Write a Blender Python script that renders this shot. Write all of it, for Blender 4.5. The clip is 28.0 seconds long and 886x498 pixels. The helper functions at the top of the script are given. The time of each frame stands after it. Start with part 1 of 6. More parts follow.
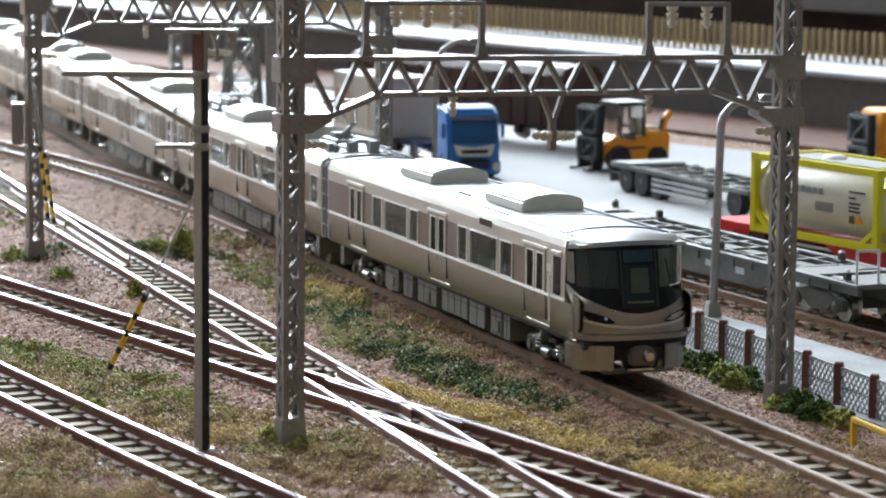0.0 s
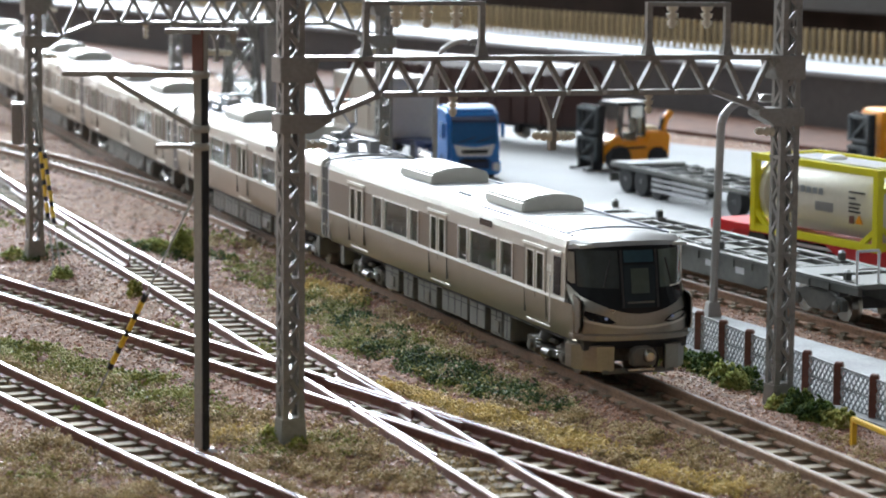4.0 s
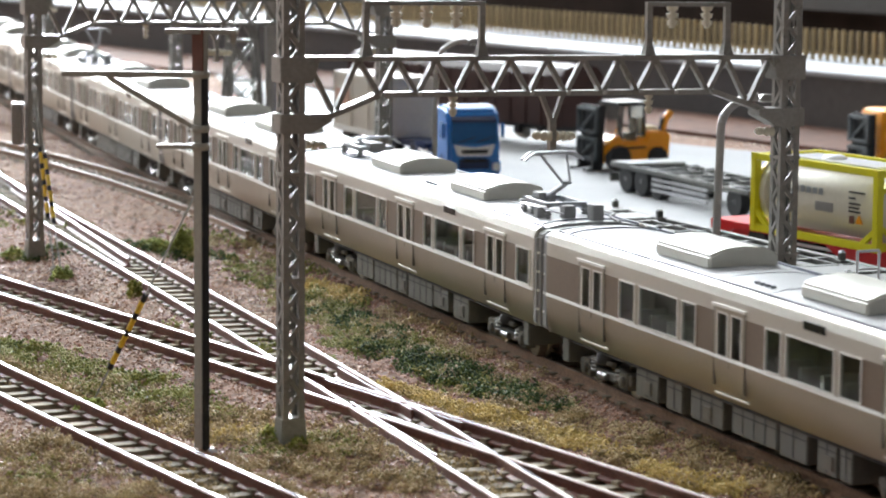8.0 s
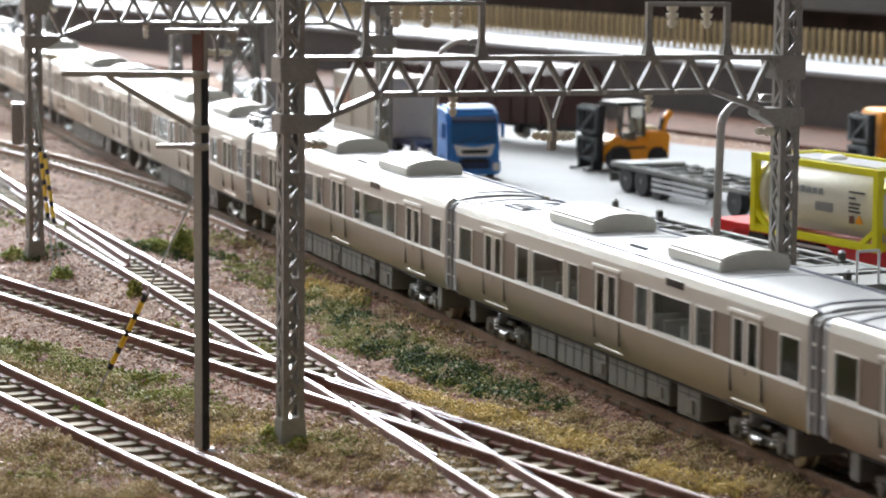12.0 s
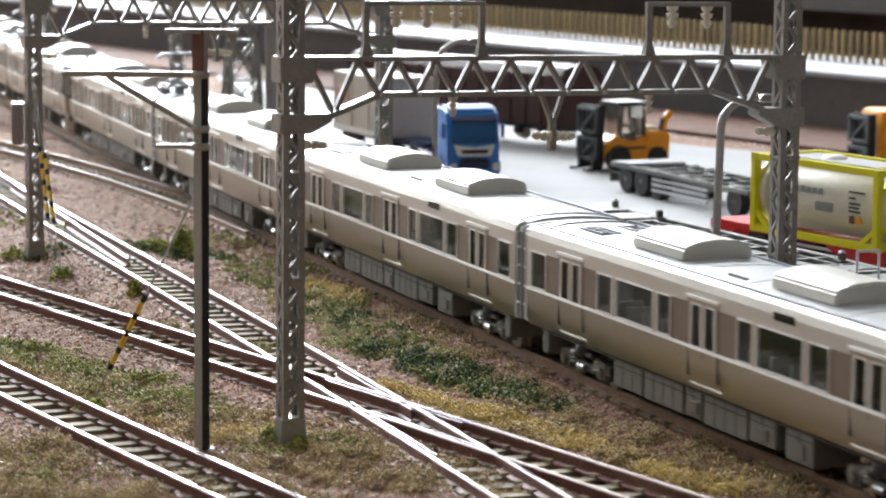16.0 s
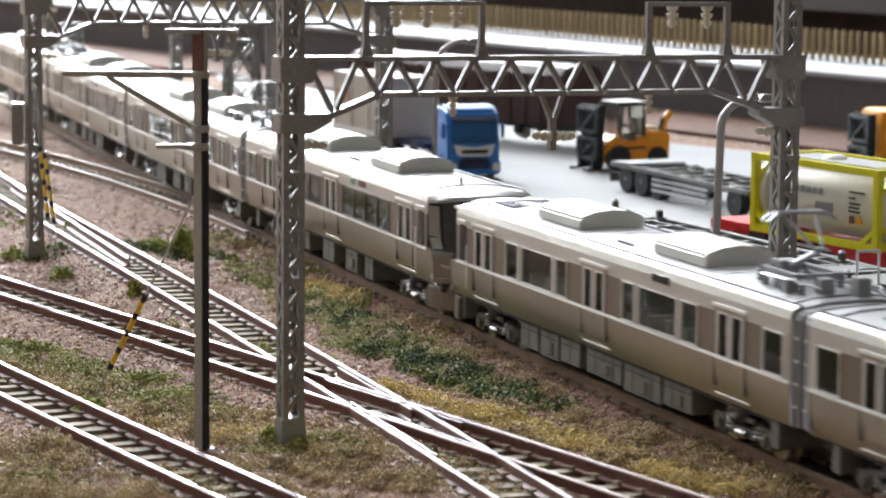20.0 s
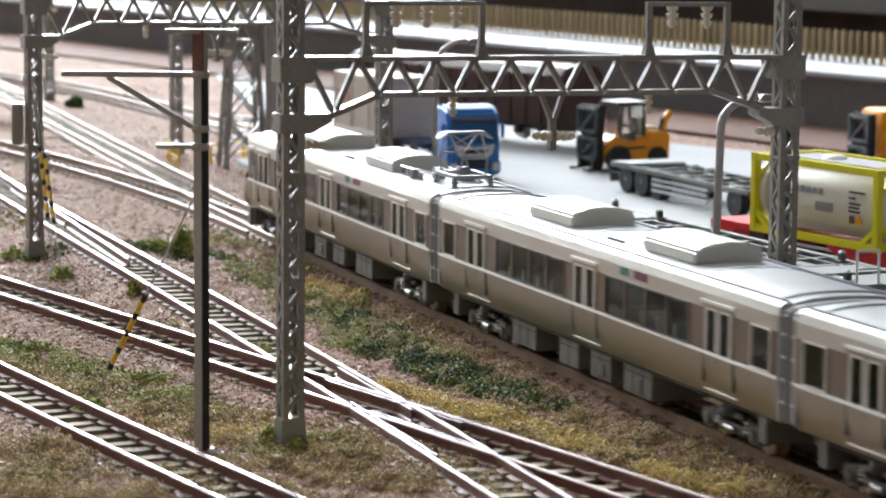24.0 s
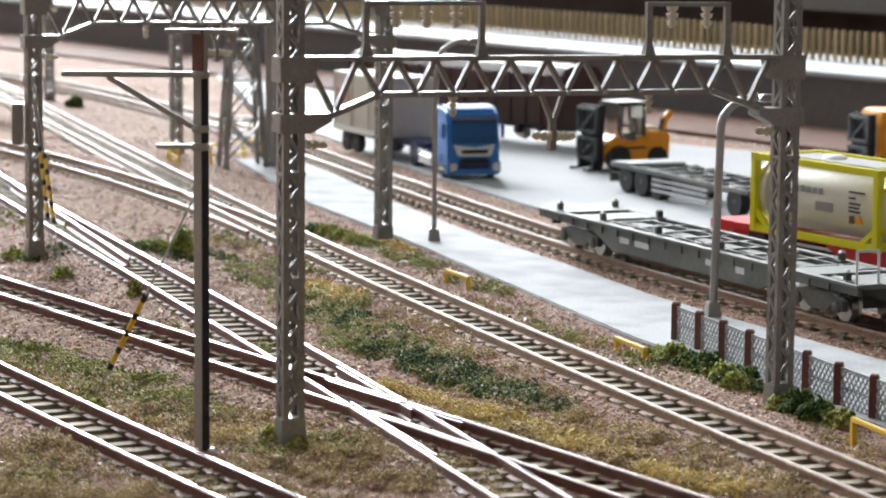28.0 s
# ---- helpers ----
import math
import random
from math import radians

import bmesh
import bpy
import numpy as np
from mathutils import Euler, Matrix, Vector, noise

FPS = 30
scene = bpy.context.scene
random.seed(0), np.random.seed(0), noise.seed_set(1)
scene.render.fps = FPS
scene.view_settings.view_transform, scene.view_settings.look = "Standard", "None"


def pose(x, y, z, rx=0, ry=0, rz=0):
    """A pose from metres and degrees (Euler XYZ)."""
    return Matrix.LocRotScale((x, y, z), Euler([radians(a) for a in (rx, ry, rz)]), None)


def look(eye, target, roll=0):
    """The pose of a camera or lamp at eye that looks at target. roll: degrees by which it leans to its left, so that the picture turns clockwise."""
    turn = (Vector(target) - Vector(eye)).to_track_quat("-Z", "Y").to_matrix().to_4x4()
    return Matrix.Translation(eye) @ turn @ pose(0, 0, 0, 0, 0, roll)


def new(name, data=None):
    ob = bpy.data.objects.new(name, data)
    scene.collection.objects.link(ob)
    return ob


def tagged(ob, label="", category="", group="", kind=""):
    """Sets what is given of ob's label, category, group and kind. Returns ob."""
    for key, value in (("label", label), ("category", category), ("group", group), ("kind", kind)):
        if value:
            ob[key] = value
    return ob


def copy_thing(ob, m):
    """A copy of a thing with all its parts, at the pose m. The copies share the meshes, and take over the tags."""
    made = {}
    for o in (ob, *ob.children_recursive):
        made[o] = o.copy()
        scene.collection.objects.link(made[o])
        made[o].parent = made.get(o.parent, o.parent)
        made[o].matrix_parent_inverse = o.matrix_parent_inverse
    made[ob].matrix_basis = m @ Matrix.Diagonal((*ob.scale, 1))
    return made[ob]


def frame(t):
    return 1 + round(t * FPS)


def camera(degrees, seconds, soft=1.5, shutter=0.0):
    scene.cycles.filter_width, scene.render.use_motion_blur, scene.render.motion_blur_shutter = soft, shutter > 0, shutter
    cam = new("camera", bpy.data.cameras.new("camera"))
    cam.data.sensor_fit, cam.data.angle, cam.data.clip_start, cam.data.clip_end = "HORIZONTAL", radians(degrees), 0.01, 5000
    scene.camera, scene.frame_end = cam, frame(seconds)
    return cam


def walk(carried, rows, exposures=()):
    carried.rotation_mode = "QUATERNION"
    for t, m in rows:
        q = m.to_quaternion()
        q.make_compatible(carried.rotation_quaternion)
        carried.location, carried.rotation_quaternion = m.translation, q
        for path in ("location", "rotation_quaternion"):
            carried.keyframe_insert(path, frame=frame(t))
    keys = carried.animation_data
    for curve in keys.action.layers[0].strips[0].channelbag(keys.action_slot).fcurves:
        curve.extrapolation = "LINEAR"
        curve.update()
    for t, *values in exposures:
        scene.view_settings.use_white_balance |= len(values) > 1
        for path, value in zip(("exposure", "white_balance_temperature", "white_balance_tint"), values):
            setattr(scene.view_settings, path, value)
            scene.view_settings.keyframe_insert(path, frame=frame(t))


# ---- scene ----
# All lengths below are in millimetres; K turns them into metres. z = 0 is the top of the rails.
K = 0.001


def at(x, y, z, rz=0.0, rx=0.0, ry=0.0):
    return pose(x * K, y * K, z * K, rx, ry, rz)


# camera: it stands on the layout's edge and does not move
EYE = (0.0, 0.0, 76.071 * K)
TILT = 7.4701
cam = camera(18.2126, 28.0, soft=1.9, shutter=0.4)
view = look(EYE, (0.0, math.cos(radians(TILT)), EYE[2] - math.sin(radians(TILT))), 0.4887)
cam.data.dof.use_dof = True
cam.data.dof.focus_distance = 0.45
cam.data.dof.aperture_fstop = 80.0
walk(cam, [(0.0, view), (28.0, view)], exposures=[(0.0, 0.22, 6150, 8), (3.4, 0.22, 6150, 8), (6.0, 0.25, 6350, 9), (11.0, 0.3, 6500, 10), (16.0, 0.22, 6550, 11), (21.0, 0.2, 6550, 11), (25.0, 0.22, 6400, 10), (28.0, 0.23, 6550, 10)])

# light: an overcast sky behind a wide window in the far wall, white room walls that bounce it, an added fill lamp
world = bpy.data.worlds.new("sky")
scene.world = world
world.use_nodes = True
wn = world.node_tree
sky = wn.nodes.new("ShaderNodeTexSky")
sky.sky_type = "NISHITA"
sky.sun_disc = False
sky.sun_elevation = radians(35)
sky.sun_rotation = radians(-25)
wn.links.new(sky.outputs[0], wn.nodes["Background"].inputs[0])
wn.nodes["Background"].inputs[1].default_value = 0.1


def area_lamp(name, m, sx, sy, power, colour):
    lamp = bpy.data.lights.new(name, "AREA")
    lamp.shape, lamp.size, lamp.size_y, lamp.energy, lamp.color = "RECTANGLE", sx, sy, power, colour
    ob = new(name, lamp)
    ob.matrix_world = m
    return ob


# window opening in the far wall: x -2.1 .. 0.07, z 0.2 .. 2.3 at y = 3.8
area_lamp("window_light", look((-1.02, 3.77, 1.25), (-0.3, 0.55, 0.0)), 2.1, 2.0, 455.0, (0.9, 0.96, 1.0))
# added wide fill lamp near the ceiling, west of the layout; not a known source
area_lamp("ceiling_light", look((-1.9, 0.2, 2.5), (-0.5, 0.42, 0.0)), 1.9, 1.6, 20.0, (0.92, 0.97, 1.0))


# ---------------------------------------------------------------- materials
def mat(name, colour, rough=0.6, metal=0.0, vary=0.18, scale=900.0, bump=0.0, second=None, mix_at=0.55, coarse=60.0,
        random_tint=0.0, spec=0.5, bump_scale=None, emit=None, soft=0.12):
    m = bpy.data.materials.new(name)
    m.use_nodes = True
    nt = m.node_tree
    b = nt.nodes["Principled BSDF"]
    b.inputs["Roughness"].default_value, b.inputs["Metallic"].default_value = rough, metal
    b.inputs["Specular IOR Level"].default_value = spec
    tc = nt.nodes.new("ShaderNodeTexCoord")

    def noise_tex(s, detail=4.0):
        n = nt.nodes.new("ShaderNodeTexNoise")
        n.inputs["Scale"].default_value, n.inputs["Detail"].default_value = s, detail
        nt.links.new(tc.outputs["Object"], n.inputs["Vector"])
        return n

    fine, wide = noise_tex(scale), noise_tex(coarse, 5.0)

    def shade(col, v):
        return tuple(max(0.0, min(1.0, c * v)) for c in col[:3]) + (1.0,)

    r1 = nt.nodes.new("ShaderNodeValToRGB")
    r1.color_ramp.elements[0].position, r1.color_ramp.elements[1].position = 0.3, 0.7
    r1.color_ramp.elements[0].color, r1.color_ramp.elements[1].color = shade(colour, 1 - vary), shade(colour, 1 + vary)
    nt.links.new(fine.outputs["Fac"], r1.inputs["Fac"])
    out = r1.outputs["Color"]
    r2 = nt.nodes.new("ShaderNodeValToRGB")
    r2.color_ramp.elements[0].position, r2.color_ramp.elements[1].position = mix_at - soft, mix_at + soft
    nt.links.new(wide.outputs["Fac"], r2.inputs["Fac"])
    mx = nt.nodes.new("ShaderNodeMix")
    mx.data_type = "RGBA"
    nt.links.new(r2.outputs["Color"], mx.inputs["Factor"])
    nt.links.new(out, mx.inputs["A"])
    if second:
        r3 = nt.nodes.new("ShaderNodeValToRGB")
        r3.color_ramp.elements[0].position, r3.color_ramp.elements[1].position = 0.3, 0.7
        r3.color_ramp.elements[0].color, r3.color_ramp.elements[1].color = shade(second, 1 - vary), shade(second, 1 + vary)
        nt.links.new(fine.outputs["Fac"], r3.inputs["Fac"])
        nt.links.new(r3.outputs["Color"], mx.inputs["B"])
    else:
        mx.inputs["B"].default_value = shade(colour, 1 - vary * 0.5)
    out = mx.outputs["Result"]
    if random_tint:
        info = nt.nodes.new("ShaderNodeObjectInfo")
        mr = nt.nodes.new("ShaderNodeMapRange")
        mr.inputs["To Min"].default_value, mr.inputs["To Max"].default_value = 1 - random_tint, 1 + random_tint
        nt.links.new(info.outputs["Random"], mr.inputs["Value"])
        hs = nt.nodes.new("ShaderNodeHueSaturation")
        nt.links.new(mr.outputs["Result"], hs.inputs["Value"])
        nt.links.new(out, hs.inputs["Color"])
        out = hs.outputs["Color"]
    nt.links.new(out, b.inputs["Base Color"])
    rr = nt.nodes.new("ShaderNodeMapRange")
    rr.inputs["To Min"].default_value, rr.inputs["To Max"].default_value = max(0.02, rough - 0.07), min(1.0, rough + 0.1)
    nt.links.new(wide.outputs["Fac"], rr.inputs["Value"])
    nt.links.new(rr.outputs["Result"], b.inputs["Roughness"])
    if bump:
        bp = nt.nodes.new("ShaderNodeBump")
        bp.inputs["Strength"].default_value, bp.inputs["Distance"].default_value = bump, 0.0006
        src = noise_tex(bump_scale, 6.0) if bump_scale else fine
        nt.links.new(src.outputs["Fac"], bp.inputs["Height"])
        nt.links.new(bp.outputs["Normal"], b.inputs["Normal"])
    if emit:
        b.inputs["Emission Color"].default_value, b.inputs["Emission Strength"].default_value = emit[:3] + (1.0,), emit[3]
    return m


def glass(name, tint, rough=0.03):
    m = bpy.data.materials.new(name)
    m.use_nodes = True
    b = m.node_tree.nodes["Principled BSDF"]
    b.inputs["Base Color"].default_value = tint + (1.0,)
    b.inputs["Transmission Weight"].default_value, b.inputs["Roughness"].default_value, b.inputs["IOR"].default_value = 1.0, rough, 1.18
    return m


M = dict(
    ballast=mat("ballast_brown", (0.2, 0.108, 0.07), 0.95, vary=0.45, scale=700, coarse=26, second=(0.25, 0.162, 0.108), bump=0.9, bump_scale=900, spec=0.35),
    stone=None, concrete=mat("pale_concrete", (0.28, 0.285, 0.29), 0.75, vary=0.08, scale=1500, coarse=14, second=(0.24, 0.245, 0.255), spec=0.3, bump=0.25),
    road=mat("grey_path", (0.36, 0.37, 0.38), 0.8, vary=0.12, scale=1600, coarse=90, second=(0.28, 0.285, 0.29), spec=0.3, bump=0.3),
    rail=mat("rusty_rail", (0.135, 0.05, 0.036), 0.55, vary=0.25, scale=1200, coarse=90, second=(0.18, 0.08, 0.055), bump=0.2),
    railtan=mat("tan_weathered_rail", (0.25, 0.15, 0.095), 0.6, vary=0.25, scale=1200, coarse=90, second=(0.31, 0.2, 0.13), bump=0.2),
    railhead=mat("polished_railhead", (0.095, 0.091, 0.115), 0.22, 1.0, vary=0.1, scale=900, coarse=120),
    shoulder=mat("rail_shoulder", (0.21, 0.105, 0.1), 0.5, 0.15, vary=0.2, scale=900, coarse=90),
    railworn=mat("dull_railhead", (0.3, 0.24, 0.19), 0.5, 0.1, vary=0.12, scale=900, coarse=60),
    sleeper=mat("brown_sleeper", (0.2, 0.165, 0.118), 0.8, vary=0.3, scale=1100, coarse=150, second=(0.31, 0.265, 0.195), bump=0.4, random_tint=0.3, spec=0.2),
    mast=mat("grey_plastic_mast", (0.22, 0.215, 0.2), 0.27, vary=0.12, scale=1500, coarse=120, second=(0.26, 0.255, 0.243)),
    mastdark=mat("dark_mast", (0.33, 0.325, 0.285), 0.36, 0.1, vary=0.12, scale=1400, coarse=100),
    insul=mat("cream_insulator", (0.62, 0.58, 0.47), 0.45, vary=0.08),
    silver=mat("silver_body", (0.43, 0.405, 0.335), 0.3, 0.88, vary=0.05, scale=2500, coarse=70),
    silverl=mat("light_silver_band", (0.57, 0.545, 0.49), 0.36, 0.5, vary=0.04, scale=2500, coarse=60),
    roof=mat("pale_grey_roof", (0.38, 0.388, 0.4), 0.42, vary=0.05, scale=1500, coarse=40, bump=0.05),
    ac=mat("offwhite_cooler", (0.62, 0.61, 0.55), 0.45, vary=0.04, scale=1800, coarse=60),
    brown=mat("brown_band", (0.17, 0.122, 0.085), 0.42, vary=0.08, scale=1500, coarse=90),
    frame=mat("bright_trim", (0.86, 0.85, 0.82), 0.3, 0.1, vary=0.05),
    dark=mat("black_underframe", (0.03, 0.03, 0.032), 0.6, vary=0.2),
    under=mat("grey_underfloor", (0.14, 0.136, 0.12), 0.5, vary=0.12, scale=1200),
    bogie=mat("grey_bogie", (0.16, 0.152, 0.135), 0.34, 0.3, vary=0.15),
    wheel=mat("steel_wheel", (0.5, 0.47, 0.42), 0.25, 1.0),
    pane=glass("train_window_glass", (0.62, 0.68, 0.62)),
    black=mat("gloss_black_mask", (0.01, 0.011, 0.013), 0.12, vary=0.1, spec=0.2),
    # darker copy of the body silver; the cab front's shade is in its colour
    cabsilver=mat("dull_cab_metal", (0.3, 0.285, 0.25), 0.3, 0.95, vary=0.06, scale=2000, coarse=80),
    sideglass=mat("grey_side_glass", (0.24, 0.225, 0.19), 0.2, 0.0, vary=0.15, coarse=200),
    pale_glass=mat("silvery_side_glass", (0.24, 0.22, 0.19), 0.16, 0.0, vary=0.08, coarse=200),
    screen=mat("dark_screen_glass", (0.028, 0.034, 0.032), 0.05, vary=0.2, coarse=150),
    screen_far=mat("greenish_screen_glass", (0.085, 0.105, 0.088), 0.05, vary=0.35, scale=260, coarse=150),
    display=mat("teal_blue_display", (0.025, 0.06, 0.08), 0.12, vary=0.15),
    bronze=mat("bronze_glass", (0.045, 0.04, 0.036), 0.1, vary=0.1, coarse=120),
    nose=mat("bright_nose_metal", (0.4, 0.405, 0.41), 0.32, 0.8, vary=0.05),
    gutter=mat("blue_grey_gutter", (0.17, 0.18, 0.22), 0.4, vary=0.1),
    seat=mat("seat_cloth", (0.3, 0.29, 0.26), 0.8),
    interior=mat("cream_interior", (0.42, 0.42, 0.38), 0.6, vary=0.05),
    vest=mat("grey_gangway", (0.27, 0.27, 0.272), 0.6, vary=0.1),
    panto=mat("grey_pantograph", (0.3, 0.31, 0.33), 0.4, 0.5, vary=0.1),
    lamp=mat("headlamp", (0.25, 0.28, 0.36), 0.2, emit=(0.45, 0.55, 1.0, 0.1)),
)
M["stone"] = mat("ballast_stones", (0.25, 0.165, 0.13), 0.85, vary=0.5, scale=420, coarse=130, second=(0.38, 0.33, 0.29))


# ---------------------------------------------------------------- mesh helpers
class Shape:
    """Collects simple solids, in millimetres, for one mesh."""

    def __init__(self):
        self.v, self.f, self.k = [], [], []

    def add(self, vs, fs, slot=0):
        n = len(self.v)
        self.v += [tuple(p) for p in vs]
        self.f += [tuple(i + n for i in f) for f in fs]
        self.k += [slot] * len(fs)
        return self

    def box(self, x0, x1, y0, y1, z0, z1, slot=0):
        v = [(x, y, z) for z in (z0, z1) for y in (y0, y1) for x in (x0, x1)]
        return self.add(v, [(0, 2, 3, 1), (4, 5, 7, 6), (0, 1, 5, 4), (2, 6, 7, 3), (0, 4, 6, 2), (1, 3, 7, 5)], slot)

    def taper(self, x0, x1, y0, y1, z0, z1, dx, dy, slot=0):
        v = [(x, y, z0) for y in (y0, y1) for x in (x0, x1)]
        v += [(x, y, z1) for y in (y0 + dy, y1 - dy) for x in (x0 + dx, x1 - dx)]
        return self.add(v, [(0, 2, 3, 1), (4, 5, 7, 6), (0, 1, 5, 4), (2, 6, 7, 3), (0, 4, 6, 2), (1, 3, 7, 5)], slot)

    def prism(self, pts, lo, hi, axis="x", slot=0):
        """A closed profile swept from lo to hi. axis x: profile in (y, z); y: (x, z); z: (x, y)."""
        put = {"x": lambda a, b, c: (c, a, b), "y": lambda a, b, c: (a, c, b), "z": lambda a, b, c: (a, b, c)}[axis]
        n = len(pts)
        v = [put(a, b, lo) for a, b in pts] + [put(a, b, hi) for a, b in pts]
        f = [tuple(range(n)), tuple(range(2 * n - 1, n - 1, -1))] + [(i, i + n, (i + 1) % n + n, (i + 1) % n) for i in range(n)]
        return self.add(v, f, slot)

    def rod(self, p0, p1, r0, r1=None, n=8, slot=0):
        r1 = r0 if r1 is None else r1
        p0, p1 = Vector(p0), Vector(p1)
        d = (p1 - p0).normalized()
        a = d.orthogonal().normalized()
        b = d.cross(a)
        v = []
        for p, r in ((p0, r0), (p1, r1)):
            v += [p + r * (math.cos(2 * math.pi * i / n) * a + math.sin(2 * math.pi * i / n) * b) for i in range(n)]
        f = [tuple(range(n - 1, -1, -1)), tuple(range(n, 2 * n))] + [(i, (i + 1) % n, (i + 1) % n + n, i + n) for i in range(n)]
        return self.add(v, f, slot)

    def bar(self, p0, p1, w, h, slot=0):
        """A rectangular bar; w across (level), h upright."""
        p0, p1 = Vector(p0), Vector(p1)
        d = (p1 - p0).normalized()
        a = d.cross(Vector((0, 0, 1)))
        a = a.normalized() if a.length > 1e-4 else Vector((1, 0, 0))
        b = a.cross(d)
        v = [p + sa * a * w / 2 + sb * b * h / 2 for p in (p0, p1) for sa, sb in ((-1, -1), (1, -1), (1, 1), (-1, 1))]
        return self.add(v, [(3, 2, 1, 0), (4, 5, 6, 7), (0, 1, 5, 4), (1, 2, 6, 5), (2, 3, 7, 6), (3, 0, 4, 7)], slot)

    def pipe(self, pts, r, n=8, slot=0):
        for a, b in zip(pts[:-1], pts[1:]):
            self.rod(a, b, r, n=n, slot=slot)
        return self

    def spin(self, prof, centre=(0, 0, 0), axis="z", n=14, slot=0):
        """Turns a profile of (radius, height) about an axis."""
        put = {"z": lambda r, h, c, s: (r * c, r * s, h), "y": lambda r, h, c, s: (r * c, h, r * s), "x": lambda r, h, c, s: (h, r * c, r * s)}[axis]
        v = []
        for r, h in prof:
            for i in range(n):
                t = 2 * math.pi * i / n
                p = put(r, h, math.cos(t), math.sin(t))
                v.append((p[0] + centre[0], p[1] + centre[1], p[2] + centre[2]))
        m = len(prof)
        f = [(j * n + i, j * n + (i + 1) % n, (j + 1) * n + (i + 1) % n, (j + 1) * n + i) for j in range(m - 1) for i in range(n)]
        f += [tuple(range(n - 1, -1, -1)), tuple(range((m - 1) * n, m * n))]
        return self.add(v, f, slot)

    def mesh(self, name, materials, bevel=0.0, smooth=False):
        me = bpy.data.meshes.new(name)
        me.from_pydata([(x * K, y * K, z * K) for x, y, z in self.v], [], self.f)
        for m in materials:
            me.materials.append(m)
        if len(materials) > 1:
            me.polygons.foreach_set("material_index", self.k)
        bm = bmesh.new()
        bm.from_mesh(me)
        bmesh.ops.recalc_face_normals(bm, faces=bm.faces)
        if bevel:
            edges = [e for e in bm.edges if len(e.link_faces) == 2 and e.calc_face_angle(0) > 0.5]
            bmesh.ops.bevel(bm, geom=edges, offset=bevel * K, segments=2, affect="EDGES", clamp_overlap=True)
        bm.to_mesh(me)
        bm.free()
        if smooth:
            me.polygons.foreach_set("use_smooth", [True] * len(me.polygons))
            me.set_sharp_from_angle(angle=radians(38))
        return me


def part(name, shape, material, parent=None, label="", bevel=0.0, smooth=False, m=None):
    mats = material if isinstance(material, (list, tuple)) else [material]
    data = shape.mesh(name, mats, bevel, smooth) if isinstance(shape, Shape) else shape
    ob = new(name, data)
    ob.parent = parent
    if name == "pane":
        ob.visible_shadow = False
    if m is not None:
        ob.matrix_basis = m
    if label:
        ob["label"] = label
    return ob


def thing(name, label, category, m=None, group="", kind=""):
    ob = new(name)
    ob.empty_display_size = 0.005
    if m is not None:
        ob.matrix_basis = m
    return tagged(ob, label, category, group, kind)


# ---------------------------------------------------------------- lines of the tracks
def follow(x, y, angle, bends, step=2.0):
    """Points along a line from (x, y): bends are (length, curvature at start, curvature at end)."""
    out = [(x, y, angle)]
    for length, k0, k1 in bends:
        n = max(1, int(length / step))
        d = length / n
        for i in range(n):
            k = k0 + (k1 - k0) * (i + 0.5) / n
            angle += k * d
            x, y = x + math.cos(angle - k * d / 2) * d, y + math.sin(angle - k * d / 2) * d
            out.append((x, y, angle))
    return np.array(out)


def main_line():
    """The line of the passing train: arc length and points, length 0 at (38.06, 400)."""
    ahead = follow(38.056, 400.0, -1.21473, [(330, 0.149e-3, 0.09e-3), (1500, 0.5e-3, 0.9e-3)])
    back = follow(38.056, 400.0, -1.21473 + math.pi, [(320, -0.149e-3, -0.203e-3), (260, -0.03e-3, -0.05e-3), (1300, 0.0, 0.3e-3)])
    back[:, 2] -= math.pi
    pts = np.vstack([back[::-1][:-1], ahead])
    s = np.concatenate([[0], np.cumsum(np.hypot(np.diff(pts[:, 0]), np.diff(pts[:, 1])))])
    return s - s[len(back) - 1], pts


MAIN_S, MAIN = main_line()


def on_main(s):
    return np.array([np.interp(s, MAIN_S, MAIN[:, i]) for i in range(3)])


def curve_line(coef, y0, y1, mid=500.0, span=300.0, step=2.0):
    """A line from y0 down to y1 whose x is a polynomial of (y - mid) / span."""
    ys = np.arange(y0, y1, -step)
    xs = np.polyval(coef, (ys - mid) / span)
    return np.stack([xs, ys, np.arctan2(np.gradient(ys), np.gradient(xs))], 1)


def offset(line, d):
    """The line moved d to the left of its direction."""
    return np.stack([line[:, 0] - d * np.sin(line[:, 2]), line[:, 1] + d * np.cos(line[:, 2])], 1)


def arc(line):
    return np.concatenate([[0], np.cumsum(np.hypot(np.diff(line[:, 0]), np.diff(line[:, 1])))])


RAIL_PROFILE = [(-1.0, -2.1), (1.0, -2.1), (1.0, -1.75), (0.28, -1.5), (0.22, -0.75), (0.44, -0.6), (0.42, -0.14), (0.27, 0.0),
                (-0.27, 0.0), (-0.42, -0.14), (-0.44, -0.6), (-0.22, -0.75), (-0.28, -1.5), (-1.0, -1.75)]


